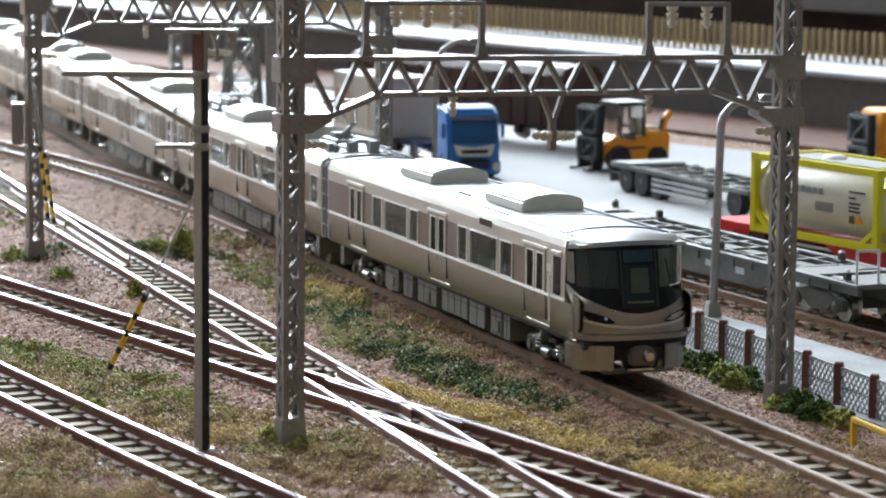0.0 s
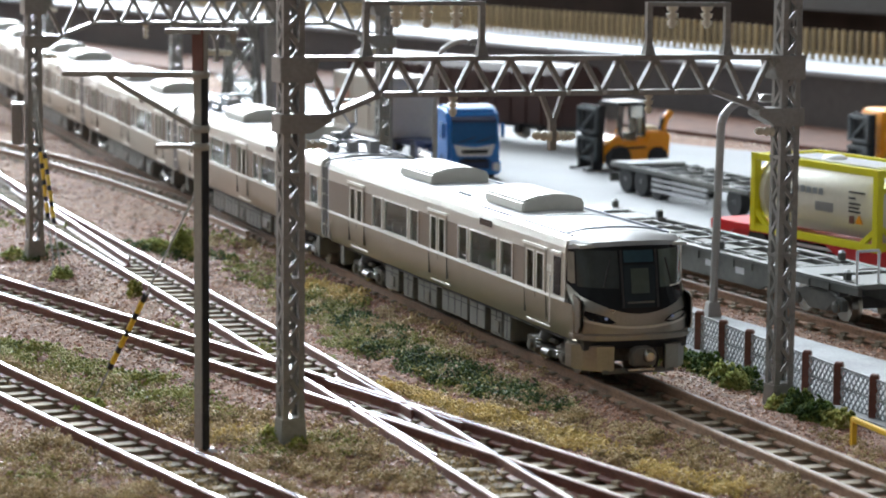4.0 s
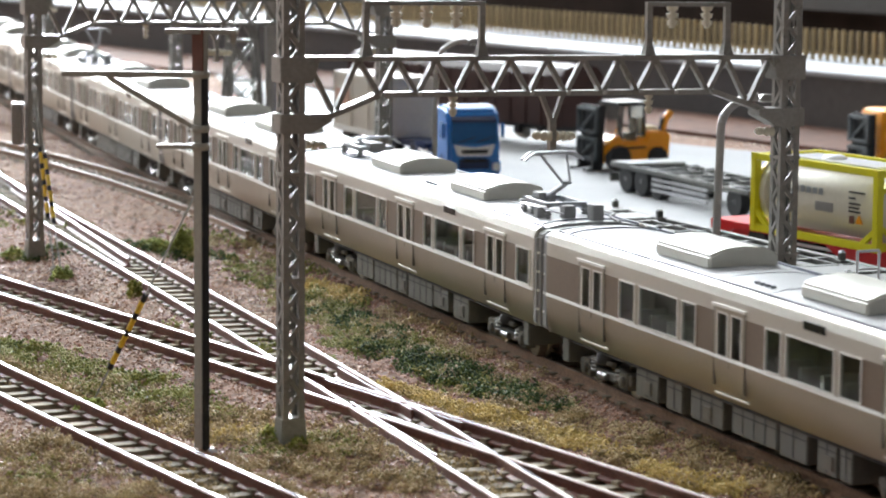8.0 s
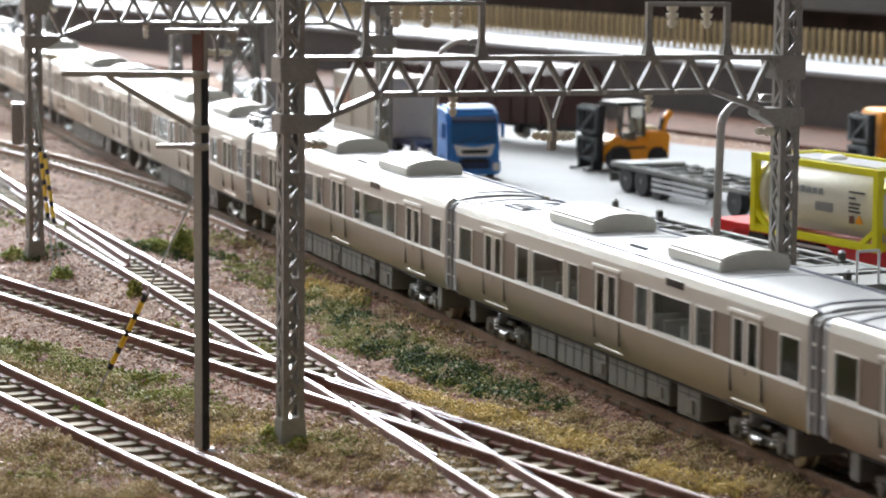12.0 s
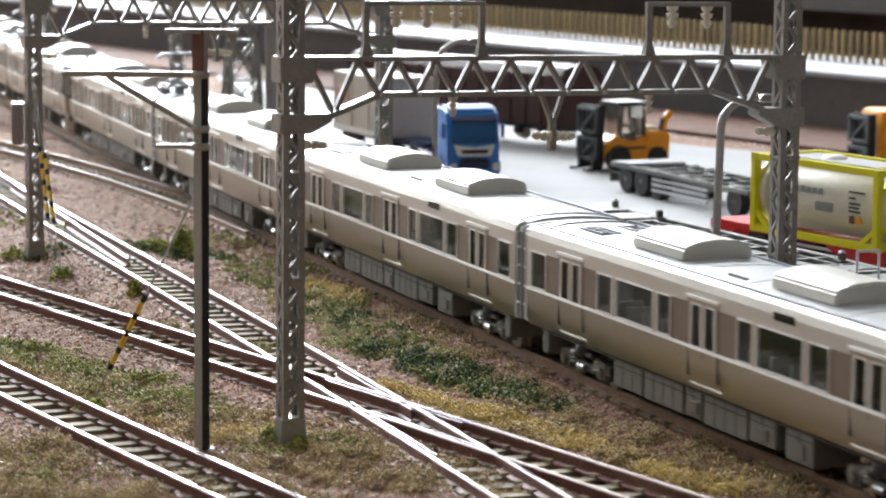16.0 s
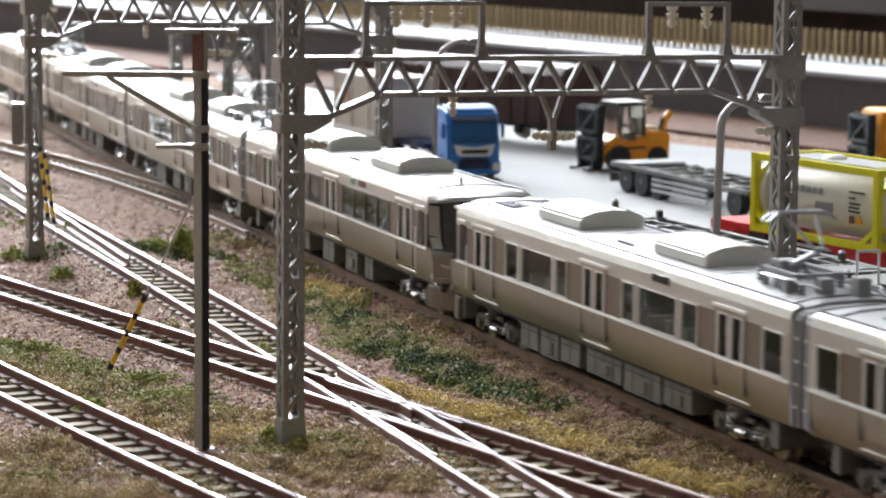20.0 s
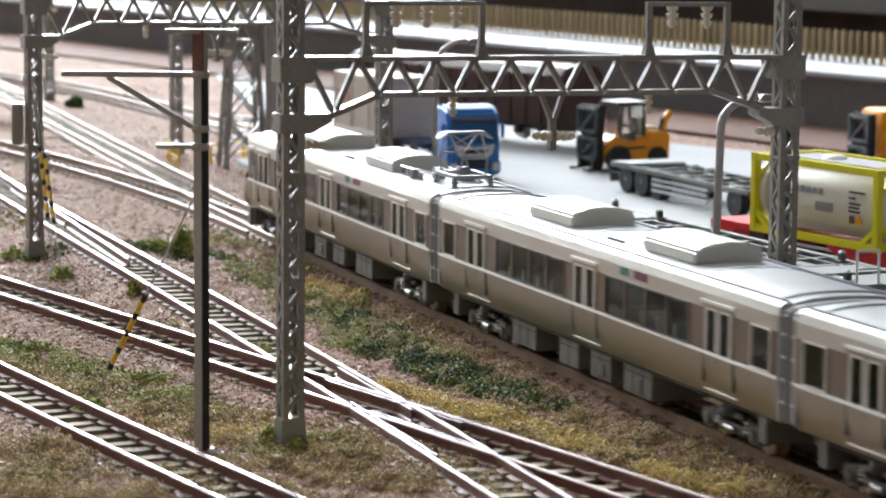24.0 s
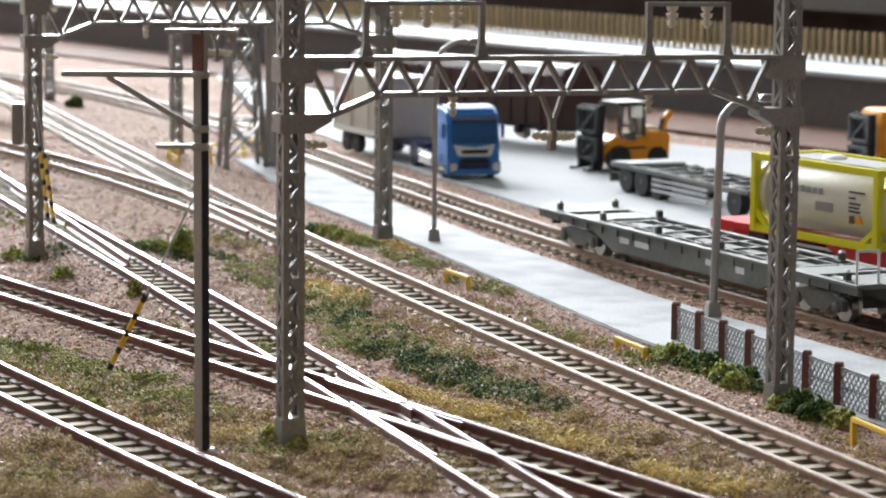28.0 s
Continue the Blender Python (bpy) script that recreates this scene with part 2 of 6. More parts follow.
def rail_shape(line, d, lift=0.0, wide=1.0, dulled=None):
    """A rail beside line. Its head is polished; nearer than the given y it is coloured dull tan, where the window's
    reflection ends.
    """
    c = offset(line, d)
    nrm = np.stack([-np.sin(line[:, 2]), np.cos(line[:, 2])], 1)
    sh = Shape()
    n = len(RAIL_PROFILE)
    for p, q in zip(c, nrm):
        sh.v += [(p[0] + q[0] * a * wide, p[1] + q[1] * a * wide, b + lift) for a, b in RAIL_PROFILE]
    for i in range(len(c) - 1):
        for j in range(n):
            k = (j + 1) % n
            sh.f.append((i * n + j, i * n + k, (i + 1) * n + k, (i + 1) * n + j))
            dull = dulled is not None and c[i][1] < dulled
            sh.k.append((3 if dull else 1) if j == 7 else 2 if j in (6, 8) else 0)
    for i in (0, len(c) - 1):
        sh.f.append(tuple(i * n + j for j in range(n)))
        sh.k.append(0)
    return sh


def rail_mats(head):
    dulled = head == "railworn"
    # last slot: dull colour painted in past the end of the window's reflection
    return [M["railtan" if dulled else "rail"], M[head], M["railtan" if dulled else "shoulder"], M["railworn"]]


SLEEPER = Shape().taper(-1.15, 1.15, -6.4, 6.4, -3.6, -1.95, 0.12, 0.12).mesh("sleeper", [M["sleeper"]])


def track(name, label, line, rails, near=None, head="railhead", pitch=5.4, extra=(), dulled=None):
    """A track along line. near: (y0, y1), the stretch whose sleepers are pieces of their own."""
    ob = thing(name, label, "railway track", kind="structure")
    for d in rails:
        part("rail", rail_shape(line, d, dulled=dulled), rail_mats(head), ob, smooth=False)
    for d, y0, y1 in extra:
        part("check_rail", rail_shape(line[(line[:, 1] < y1) & (line[:, 1] > y0)], d, -0.1, 0.5), rail_mats(head), ob)
    s = arc(line)
    far = Shape()
    jit = random.Random(len(name))
    for u in np.arange(2.0, s[-1], pitch):
        x, y, a = (np.interp(u, s, line[:, i]) for i in range(3))
        a += jit.uniform(-0.012, 0.012)
        if near and near[0] < y < near[1]:
            part("sleeper", SLEEPER, None, ob, m=at(x, y, jit.uniform(-0.1, 0.05), math.degrees(a)))
            for d in rails:
                c, t = math.cos(a), math.sin(a)
                far_chair(far, x - d * t, y + d * c, a)
        else:
            c, t = math.cos(a), math.sin(a)
            v = [(x + c * px - t * py, y + t * px + c * py, z) for z in (-3.6, -1.95) for py in (-6.4, 6.4) for px in (-1.15, 1.15)]
            far.add(v, [(4, 5, 7, 6), (0, 1, 5, 4), (2, 6, 7, 3), (0, 4, 6, 2), (1, 3, 7, 5)])
    if far.v:
        o = part("sleepers_and_chairs", far, M["sleeper"], ob)
        o["kind"] = "stuff"
    return ob


def far_chair(sh, x, y, a):
    c, t = math.cos(a), math.sin(a)
    v = [(x + c * px - t * py, y + t * px + c * py, z) for z in (-2.2, -1.4) for py in (-1.25, 1.25) for px in (-0.7, 0.7)]
    sh.add(v, [(4, 5, 7, 6), (0, 1, 5, 4), (2, 6, 7, 3), (0, 4, 6, 2), (1, 3, 7, 5)])


G2 = (-4.5, 4.5)
LINE_T = MAIN[(MAIN_S > -1700) & (MAIN_S < 1750)]
LINE_F = curve_line([-19.561, 48.039, -137.061, 68.727], 1250, 330)
LINE_L = curve_line([20.0, -150.0, -108.5], 620, 180)
LINE_C = curve_line([4.725, -2.747, -105.547, -42.895], 900, 230)
LINE_D = curve_line([-7.986, -190.915, -70.122], 680, 200)
LINE_B = curve_line([-45.0, -75.0, -5.6], 900, 608)

track("track_main", "brown weathered track on which the train passes", LINE_T, G2, (330, 760), "railworn")
track("track_freight", "rusty siding with shiny rails beside the yard", LINE_F, G2, (380, 860), "railworn")
track("track_front", "track with bright rails along the layout edge", LINE_L, G2, (300, 460))
track("track_crossing", "track with bright rails that crosses another", LINE_C, G2, (330, 720), extra=((3.4, 396, 436), (-3.4, 366, 408)), dulled=352)
track("track_middle", "track with bright rails curving over the crossing", LINE_D, G2, (330, 560), extra=((3.4, 386, 424), (-3.4, 370, 402)), dulled=388)
turnout = bpy.data.objects["track_crossing"]
part("closure_rail", rail_shape(curve_line([0.0, -96.5, -44.6], 704, 560), 0.0), rail_mats("railhead"), turnout)
track("track_branch", "branch track that joins the main track", LINE_B, G2, (600, 850), "railworn")

# ---------------------------------------------------------------- ground
def bed(x, y):
    """How far a place lies from the tracks (0 near, 1 away), and how much ballast is heaped there against the sleeper ends."""
    x, y = np.asarray(x, float), np.asarray(y, float)
    gap = np.full(x.shape, 60.0)
    for line in (LINE_T, LINE_L, LINE_C, LINE_D, LINE_B):
        xs, an = np.interp(y, line[::-1, 1], line[::-1, 0]), np.interp(y, line[::-1, 1], line[::-1, 2])
        d = np.abs((x - xs) * np.sin(an))
        gap = np.where((y < line[0, 1] + 12) & (y > line[-1, 1] - 12), np.minimum(gap, d), gap)
    right = (x - np.interp(y, MAIN[::-1, 1], MAIN[::-1, 0])) > 0
    w = np.clip((gap - 8.0) / 7.0, 0.0, 1.0) * (~right & (y < 900) & (y > 250))
    heap = np.clip(np.minimum((gap - 5.0) / 0.8, (11.0 - gap) / 4.0), 0.0, 1.0) * ((y < 800) & (y > 300))
    return w * w * (3 - 2 * w), heap


def ground_height(x, y, away=None, heap=None):
    if away is None:
        away, heap = (float(a) for a in bed(x, y))
    z = -2.55 + 0.3 * noise.noise((x * 0.03, y * 0.03, 0.0)) + 0.25 * noise.noise((x * 0.11, y * 0.11, 3.0)) + 0.18 * noise.noise((x * 0.35, y * 0.35, 7.0))
    z += heap * (0.72 + 0.2 * noise.noise((x * 0.3, y * 0.3, 31.0)))
    if away > 0.01:
        pit = max(0.0, noise.noise((x * 0.22, y * 0.2, 41.0)) - 0.12)
        z += away * (-0.75 + 0.6 * noise.noise((x * 0.06, y * 0.05, 11.0)) + 0.65 * noise.noise((x * 0.18, y * 0.15, 17.0)) + 0.5 * noise.noise((x * 0.42, y * 0.36, 23.0)) - 1.6 * pit)
    return z


def ground():
    xs = np.concatenate([np.linspace(-2600, -260, 14)[:-1], np.arange(-260, -100, 4.0), np.arange(-100, 90, 0.9), np.arange(90, 200, 4.0), np.linspace(200, 1800, 12)])
    ys = np.concatenate([np.linspace(-1700, 240, 12)[:-1], np.arange(240, 320, 4.0), np.arange(320, 560, 0.9), np.arange(560, 900, 3.0), np.linspace(900, 2240, 60)])
    v, f = [], []
    for y in ys:
        for x, away, heap in zip(xs, *bed(xs, np.full(len(xs), y))):
            v.append((x * K, y * K, ground_height(x, y, away, heap) * K))
    n = len(xs)
    for j in range(len(ys) - 1):
        for i in range(n - 1):
            f.append((j * n + i, j * n + i + 1, (j + 1) * n + i + 1, (j + 1) * n + i))
    me = bpy.data.meshes.new("ground")
    me.from_pydata(v, [], f)
    me.materials.append(M["ballast"])
    me.polygons.foreach_set("use_smooth", [True] * len(me.polygons))
    tagged(new("ground", me), "red-brown ballast ground of the model layout", "ground", kind="structure")


ground()


def slab(name, label, pts, z0, z1, material):
    """A level slab with a plan outline."""
    sh = Shape().prism(pts, z0, z1, "z")
    return tagged(part(name, sh, material, bevel=0.25), label, "paving", kind="structure")


slab("pavement_path", "pale grey concrete path between the tracks",
     [(-60, 790), (-33.7, 683), (-10.7, 618), (7.7, 560), (23, 512), (33, 480), (63, 403), (95, 322), (120, 322), (74.3, 456),
      (53.5, 500), (40.2, 530.6), (25.6, 573.7), (8.4, 619.3), (-11.9, 684.6), (-36, 775), (-40, 800)], -5.0, -1.9, M["road"])
slab("pavement_yard", "pale concrete floor of the container yard",
     [(-110, 1240), (-61, 930), (-43.9, 889.1), (-13.7, 782.7), (16.4, 692.9), (36, 640), (62, 566), (150, 330), (420, 330), (130, 803), (104.4, 815), (72, 850), (42, 906), (-60, 1090)],
     -5.0, -2.0, M["concrete"])


# ---------------------------------------------------------------- overhead line gantries
def insulator(sh, p, q, r=0.95):
    """A ribbed insulator from p to q."""
    p, q = Vector(p), Vector(q)
    for i in range(3):
        a, b = p.lerp(q, i / 3), p.lerp(q, (i + 0.62) / 3)
        sh.rod(a, b, r * (0.8 if i == 2 else 1.0), r * 0.75, 10)
        sh.rod(b, p.lerp(q, (i + 1) / 3), r * 0.5, n=8)


def lattice_post(gantry, u, top=72.0):
    post = part("post", Shape().box(u - 1.45, u + 1.45, -1.4, 1.4, -3.4, -1.0), M["mast"], gantry, bevel=0.12)
    for sx in (-1, 1):
        for sy in (-1, 1):
            x, y = sorted((u + sx * 0.72, u + sx * 1.6)), sorted((sy * 1.22, sy * 1.55))
            iron = Shape().box(x[0], x[1], y[0], y[1], -3.2, top)
            x, y = sorted((u + sx * 1.27, u + sx * 1.6)), sorted((sy * 0.7, sy * 1.22))
            part("angle_iron", iron.box(x[0], x[1], y[0], y[1], -3.2, top), M["mast"], post)
    z, k = 2.0, 1
    while z < top - 4:
        for y in (-1.38, 1.38):
            part("lattice_bar", Shape().bar((u - 0.95 * k, y, z), (u + 0.95 * k, y, z + 2.45), 0.26, 0.62), M["mast"], post)
        for x in (-1.42, 1.42):
            part("lattice_bar", Shape().bar((u + x, -0.95 * k, z), (u + x, 0.95 * k, z + 2.45), 0.42, 0.55), M["mast"], post)
        z, k = z + 2.45, -k
    for z in (20.5, 35.5):
        part("band", Shape().box(u - 1.7, u + 1.7, -1.65, 1.65, z, z + 0.5), M["mast"], post)
    part("footing", Shape().taper(u - 2.1, u + 2.1, -2.0, 2.0, -5.6, 0.9, 0.35, 0.35), M["mast"], post, bevel=0.2)
    return post


def catenary_gantry():
    W = 79.8
    g = thing("overhead_line_gantry", "grey lattice portal over the tracks carrying insulators", "gantry", group="gantries along the line")
    for u in (0.0, W):
        lattice_post(g, u)

    def b(u, z, v=0.0):
        """A point of the beam, which sags a little towards one post."""
        return (u, v, z - 0.0125 * u)

    def beam(name, u0, z0, u1, z1, w, h, **more):
        return part(name, Shape().bar(b(u0, z0), b(u1, z1), w, h), M["mast"], g, **more)

    beam("top_chord", 1.9, 51.95, W - 1.9, 51.95, 3.0, 0.7, bevel=0.1)
    beam("bottom_chord", 13.0, 46.8, 67.2, 46.8, 2.6, 0.75, bevel=0.1)
    beam("haunch", 13.2, 46.8, 5.2, 43.7, 2.4, 0.75)
    beam("haunch", 67.0, 46.8, 76.8, 43.6, 2.4, 0.75)
    for o, k in ((0.0, 1), (W, -1)):
        low = [(o - k * 2.2, 41.5), (o + k * 2.4, 41.5), (o + k * 5.6, 43.2), (o + k * 5.4, 44.3), (o - k * 2.2, 44.3)]
        high = [(o - k * 2.2, 48.6), (o + k * 2.6, 48.6), (o + k * 3.6, 51.5), (o + k * 3.6, 52.25), (o - k * 2.2, 52.25)]
        for outline in (low, high):
            part("gusset_plate", Shape().prism([b(u, z)[::2] for u, z in outline], -2.0, 2.0, "y"), M["mast"], g, bevel=0.12)
    brace = lambda u0, z0, u1, z1: beam("brace", u0, z0, u1, z1, 1.2, 0.66, bevel=0.1)
    brace(2.6, 51.4, 6.2, 44.5)
    brace(6.8, 44.8, 9.9, 51.5)
    top, step = 10.3, 5.88
    for k in range(10):
        u = top + step * k
        brace(u, 51.6, u + step * 0.46, 47.1)
        brace(u + step * 0.54, 47.1, u + step * 0.96, 51.6)
        for v in (-1.32, 1.32):
            x, y, z = b(u + step * 0.5, 46.9, v)
            part("rivet", Shape().spin([(0.34, y - 0.14), (0.34, y + 0.14)], (x, 0, z), "y", 8), M["steel_rivet"], g)
    brace(69.3, 51.6, 72.6, 45.6)
    brace(73.3, 45.2, 76.6, 51.6)
    for a, c, hang in ((11.3, 29.2, (15.9, 20.6, 25.2)), (56.2, 69.3, (60.1, 65.9))):
        fr = Shape()
        for u in (a, c):
            fr.bar(b(u, 52), b(u, 59.9), 0.85, 0.85)
            z = b(u, 52)[2]
            fr.taper(u - 0.95, u + 0.95, -0.9, 0.9, z - 0.1, z + 2.2, 0.5, 0.5)
        fr.bar(b(a - 0.4, 59.8), b(c + 0.4, 59.8), 0.9, 0.65)
        f = part("feeder_frame", fr, M["mast"], g)
        for u in hang:
            sh = Shape()
            insulator(sh, b(u, 59.5), b(u, 56.3))
            part("insulator", sh, M["insul"], f, "cream ribbed insulator", smooth=True)
    y = part("drop_bracket", Shape().bar(b(38.7, 46.8), b(40.4, 42.8), 0.9, 0.6).bar(b(42.3, 46.8), b(40.8, 42.8), 0.9, 0.6)
             .box(40.1, 41.1, -0.5, 0.5, 37.9, 42.7), M["mast"], g)
    for p, q in (((40.1, -0.6, 40.0), (37.2, -0.6, 40.2)), ((41.1, -0.6, 40.0), (44.0, -0.6, 39.9))):
        sh = Shape()
        insulator(sh, p, q, 0.8)
        part("insulator", sh, M["insul"], y, "cream ribbed insulator", smooth=True)
    for p, q in (((24.8, 0, 46.2), (24.8, 0, 43.2)), ((56.4, 0, 45.8), (56.4, 0, 42.9)), ((W - 2.2, 0, 39.6), (W - 5.2, 0, 39.8)), ((2.2, 0, 39.8), (5.4, 0, 39.6))):
        sh = Shape()
        insulator(sh, p, q, 0.75)
        part("insulator", sh, M["insul"], g, "cream ribbed insulator", smooth=True)
    return g


M["steel_rivet"] = mat("bright_rivet", (0.5, 0.5, 0.5), 0.25, 0.6)
GANTRY_TURN = math.degrees(math.atan2(30.5, 72.1))
front_gantry = catenary_gantry()
front_gantry.matrix_basis = at(-21.6, 388.0, 0, GANTRY_TURN)
for i in (1, 2, 3):
    copy_thing(front_gantry, at(-21.6 - 65.4 * i, 388.0 + 196.4 * i, 0, GANTRY_TURN))


# ---------------------------------------------------------------- the train
HALF = 64.2
SILL, WIN0, WIN1, TOP = 6.7, 12.95, 18.85, 21.0
DOORS = (-46.4, 0.15, 46.7)
WINS_A = ((-62.4, -56.2), (-36.3, -30.7), (-29.3, -16.2), (-14.9, -10.3), (10.6, 15.2), (16.5, 29.6), (31.0, 36.6), (56.5, 62.4))
WINS_B = ((-62.4, -56.2), (-37.0, -7.6), (8.0, 37.4), (56.5, 62.4))


LOWER = ((0.85, SILL), (0.62, 7.4), (0.4, 8.4), (0.2, 9.5), (0.07, 10.8), (0.0, 12.45))


def front_x(y, z):
    """How far the cab front reaches forward."""
    back = 0.155 * max(0.0, z - 12.0) ** 1.35 * 0.55
    upper = min(1.0, max(0.0, (z - 11.8) / 3.6))
    corner = 3.7 + 3.3 * upper * upper * (3 - 2 * upper)
    return 66.0 - corner * (abs(y) / 9.85) ** 3.6 - back * (1 - 0.75 * (abs(y) / 9.85) ** 6)


def cab_front(car, s, wide, pale=False):
    """The cab end; s = 1 at the front, -1 at the rear."""
    ny, nz = 26, 8

    def sheet(lo, hi, inset=0.0, ymax=9.75, ymin=-9.75):
        sh = Shape()
        for j in range(nz + 1):
            for i in range(ny + 1):
                y = (ymin + ymax) / 2 + (ymax - ymin) / 2 * math.sin(math.pi * (i / ny - 0.5))
                a, b = lo(y), hi(y)
                z = a + (b - a) * j / nz
                sh.v.append((s * (front_x(y, z) - inset), y, z))
        n = len(sh.v)
        for j in range(nz + 1):
            for i in range(ny + 1):
                x, y, z = sh.v[j * (ny + 1) + i]
                sh.v.append((x - s * 0.7, y * 0.96, z))
        q = ny + 1
        for j in range(nz):
            for i in range(ny):
                a = j * q + i
                sh.f += [(a, a + 1, a + q + 1, a + q), (n + a, n + a + q, n + a + q + 1, n + a + 1)]
        for i in range(ny):
            a, b = i, nz * q + i
            sh.f += [(a, n + a, n + a + 1, a + 1), (b, b + 1, n + b + 1, n + b)]
        for j in range(nz):
            a, b = j * q, j * q + ny
            sh.f += [(a, a + q, n + a + q, n + a), (b, n + b, n + b + q, b + q)]
        sh.k = [0] * len(sh.f)
        return sh

    low = (lambda y: 12.6) if pale else lambda y: 11.2 + 2.6 * (abs(y) / 8.6) ** 1.8 + 1.0 * min(1.0, max(0.0, (abs(y) - 8.4) / 1.0)) ** 2
    cab = part("cab_front", sheet(lambda y: 7.9, low), M["cabsilver"], car, "silver cab front below the black windscreen", smooth=True)
    # on pale cabs the brown paints in the neighbouring car's reflection
    part("windscreen", sheet(low, lambda y: 21.7 - 0.9 * (abs(y) / 9.75) ** 3), M["bronze"] if pale else M["black"], cab, "bronze-tinted windscreen" if pale else "glossy black windscreen", smooth=True)
    part("brow", sheet(lambda y: 21.6 - 0.9 * (abs(y) / 9.75) ** 3, lambda y: 22.35 - 1.05 * (abs(y) / 9.75) ** 3), M["nose"], cab, smooth=True)
    # chrome curve, gangway door frame, side posts
    smile = lambda lift: (lambda y: 8.95 + lift + 1.2 * (abs(y) / 9.0) ** 2)
    part("chrome_strip", sheet(smile(0.0), smile(0.38), -0.2, 8.7, -8.7), M["silverl"], cab, smooth=True)
    sh = Shape()
    for y in (-2.9, 2.9):
        sh.bar((s * (front_x(y, 12.2) + 0.1), y, 12.2), (s * (front_x(y, 21.0) + 0.1), y, 21.0), 0.35, 0.35)
    part("gangway_door_frame", sh, M["dark"], cab)
    flat = lambda z: (lambda y: z)
    part("destination_display", sheet(flat(19.1), flat(20.9), -0.12, 2.5, -2.5), M["display"], cab, "blue destination display", smooth=True)
    door_pane = part("gangway_door", sheet(flat(12.2), flat(18.7), -0.1, 2.6, -2.6), M["pane_blue"], cab, "dark blue gangway door", smooth=True)
    part("gangway_window", sheet(flat(14.4), flat(18.2), -0.2, 1.5, -1.5), M["screen_far"], door_pane, smooth=True)
    part("door_sill", sheet(flat(12.9), flat(13.15), -0.3, 2.2, -2.2), M["under"], door_pane)
    # the far pane's lighter green puts its reflections into the colour
    for y0, y1, glazing in () if pale else ((-8.7, -3.4, "screen"), (3.4, 8.9, "screen_far")):
        part("windscreen_pane", sheet(flat(15.2), flat(20.9), -0.07, y1, y0), M[glazing], cab, "dark glossy windscreen pane", smooth=True)
    if not pale:
        # bright line paints in the reflection along the far pane's edge
        edge = [(s * (front_x(y, z) + 0.14), y, z) for y, z in ((5.4, 15.3), (7.6, 15.3), (8.9, 15.5), (9.05, 17.5), (9.0, 19.2), (8.9, 20.8))]
        part("glass_trim", Shape().pipe(edge, 0.15, 6), M["frame"], cab, "thin bright windscreen edge")
    for y in (-9.2, 9.2):
        o = math.copysign(1, y)
        part("wiper", Shape().rod((s * (front_x(y * 0.62, 15.4) + 0.15), y * 0.62, 15.4), (s * (front_x(y * 0.5, 19.6) + 0.2), y * 0.5, 19.6), 0.12, n=6), M["dark"], cab)
        if pale and s < 0:
            continue
        if not pale:
            tip, root = s * 64.3, s * 61.4
            guard = [(root, 8.2), (tip - s * 0.5, 8.3), (tip, 9.2), (tip - s * 0.1, 13.2), (tip - s * 0.9, 13.8), (root, 14.0)]
            hood = part("corner_guard", Shape().prism(guard, *sorted((y + o * 0.1, y + o * 0.34)), "y"), M["cabsilver"], cab, "silver guard plate with a black inner face", bevel=0.05)
            inner = [(a - s * 0.12 if abs(a) > 62 else a, b) for a, b in guard]
            part("guard_lining", Shape().prism(inner, *sorted((y - o * 0.06, y + o * 0.1)), "y"), M["black"], hood)
        y0, y1 = sorted((o * (7.9 if pale else 8.75), o * 9.72))
        seal = part("glass_seal", sheet(lambda v: low(v) + 0.1, flat(20.75), -0.05, y1, y0), M["black"], cab, "black rubber glass seal", smooth=True)
        # the side glass's grey base colours paint in what it reflects
        y0, y1 = sorted((o * (8.3 if pale else 8.9), o * 9.6))
        part("side_glass", sheet(lambda v: max(13.1 if pale else 15.6, low(v) + 0.5), flat(20.4), -0.1, y1, y0), M["pale_glass"] if pale else M["sideglass"], seal, "grey rounded side glass", smooth=True)
    for y in () if pale else (-6.3, 6.3):
        o = math.copysign(1, y)
        leaf = [(y + o * a, z) for a, z in ((-2.3, 9.95), (-1.2, 10.75), (0.6, 11.35), (2.1, 11.75), (2.3, 11.1), (1.6, 10.3), (0.0, 9.85), (-1.4, 9.75))]
        lens = Shape()
        for back in (0.4, -0.14):
            lens.v += [(s * (front_x(a, z) - back), a, z) for a, z in leaf]
        q = len(leaf)
        lens.f = [tuple(range(q)), tuple(range(2 * q - 1, q - 1, -1))] + [(i, i + q, (i + 1) % q + q, (i + 1) % q) for i in range(q)]
        lens.k = [0] * len(lens.f)
        hl = part("headlamp_housing", lens, M["black"], cab, "black leaf-shaped lamp housing")
        if wide and s > 0:
            part("headlamp", Shape().spin([(0.24, -0.3), (0.24, 0.14), (0.1, 0.22)], (s * (front_x(y * 0.88, 10.6) + 0.1), y * 0.88, 10.6), "x", 10), M["lamp"], hl, "bluish-white headlamp")
    part("bumper", Shape().prism([(s * 60.4, -9.75), (s * 62.6, -9.7), (s * 64.4, -8.9), (s * 65.8, -7.2), (s * 66.6, -4.0), (s * 66.8, 0), (s * 66.6, 4.0), (s * 65.8, 7.2), (s * 64.4, 8.9), (s * 62.6, 9.7), (s * 60.4, 9.75)], 7.2, 8.1, "z"), M["cabsilver"], cab, bevel=0.2)
    # black backing box puts the shade of the bumper slot into colour
    part("dark_recess", Shape().box(min(s * 58, s * 64.2), max(s * 58, s * 64.2), -8.6, 8.6, 5.6, 7.4), M["dark"], cab)
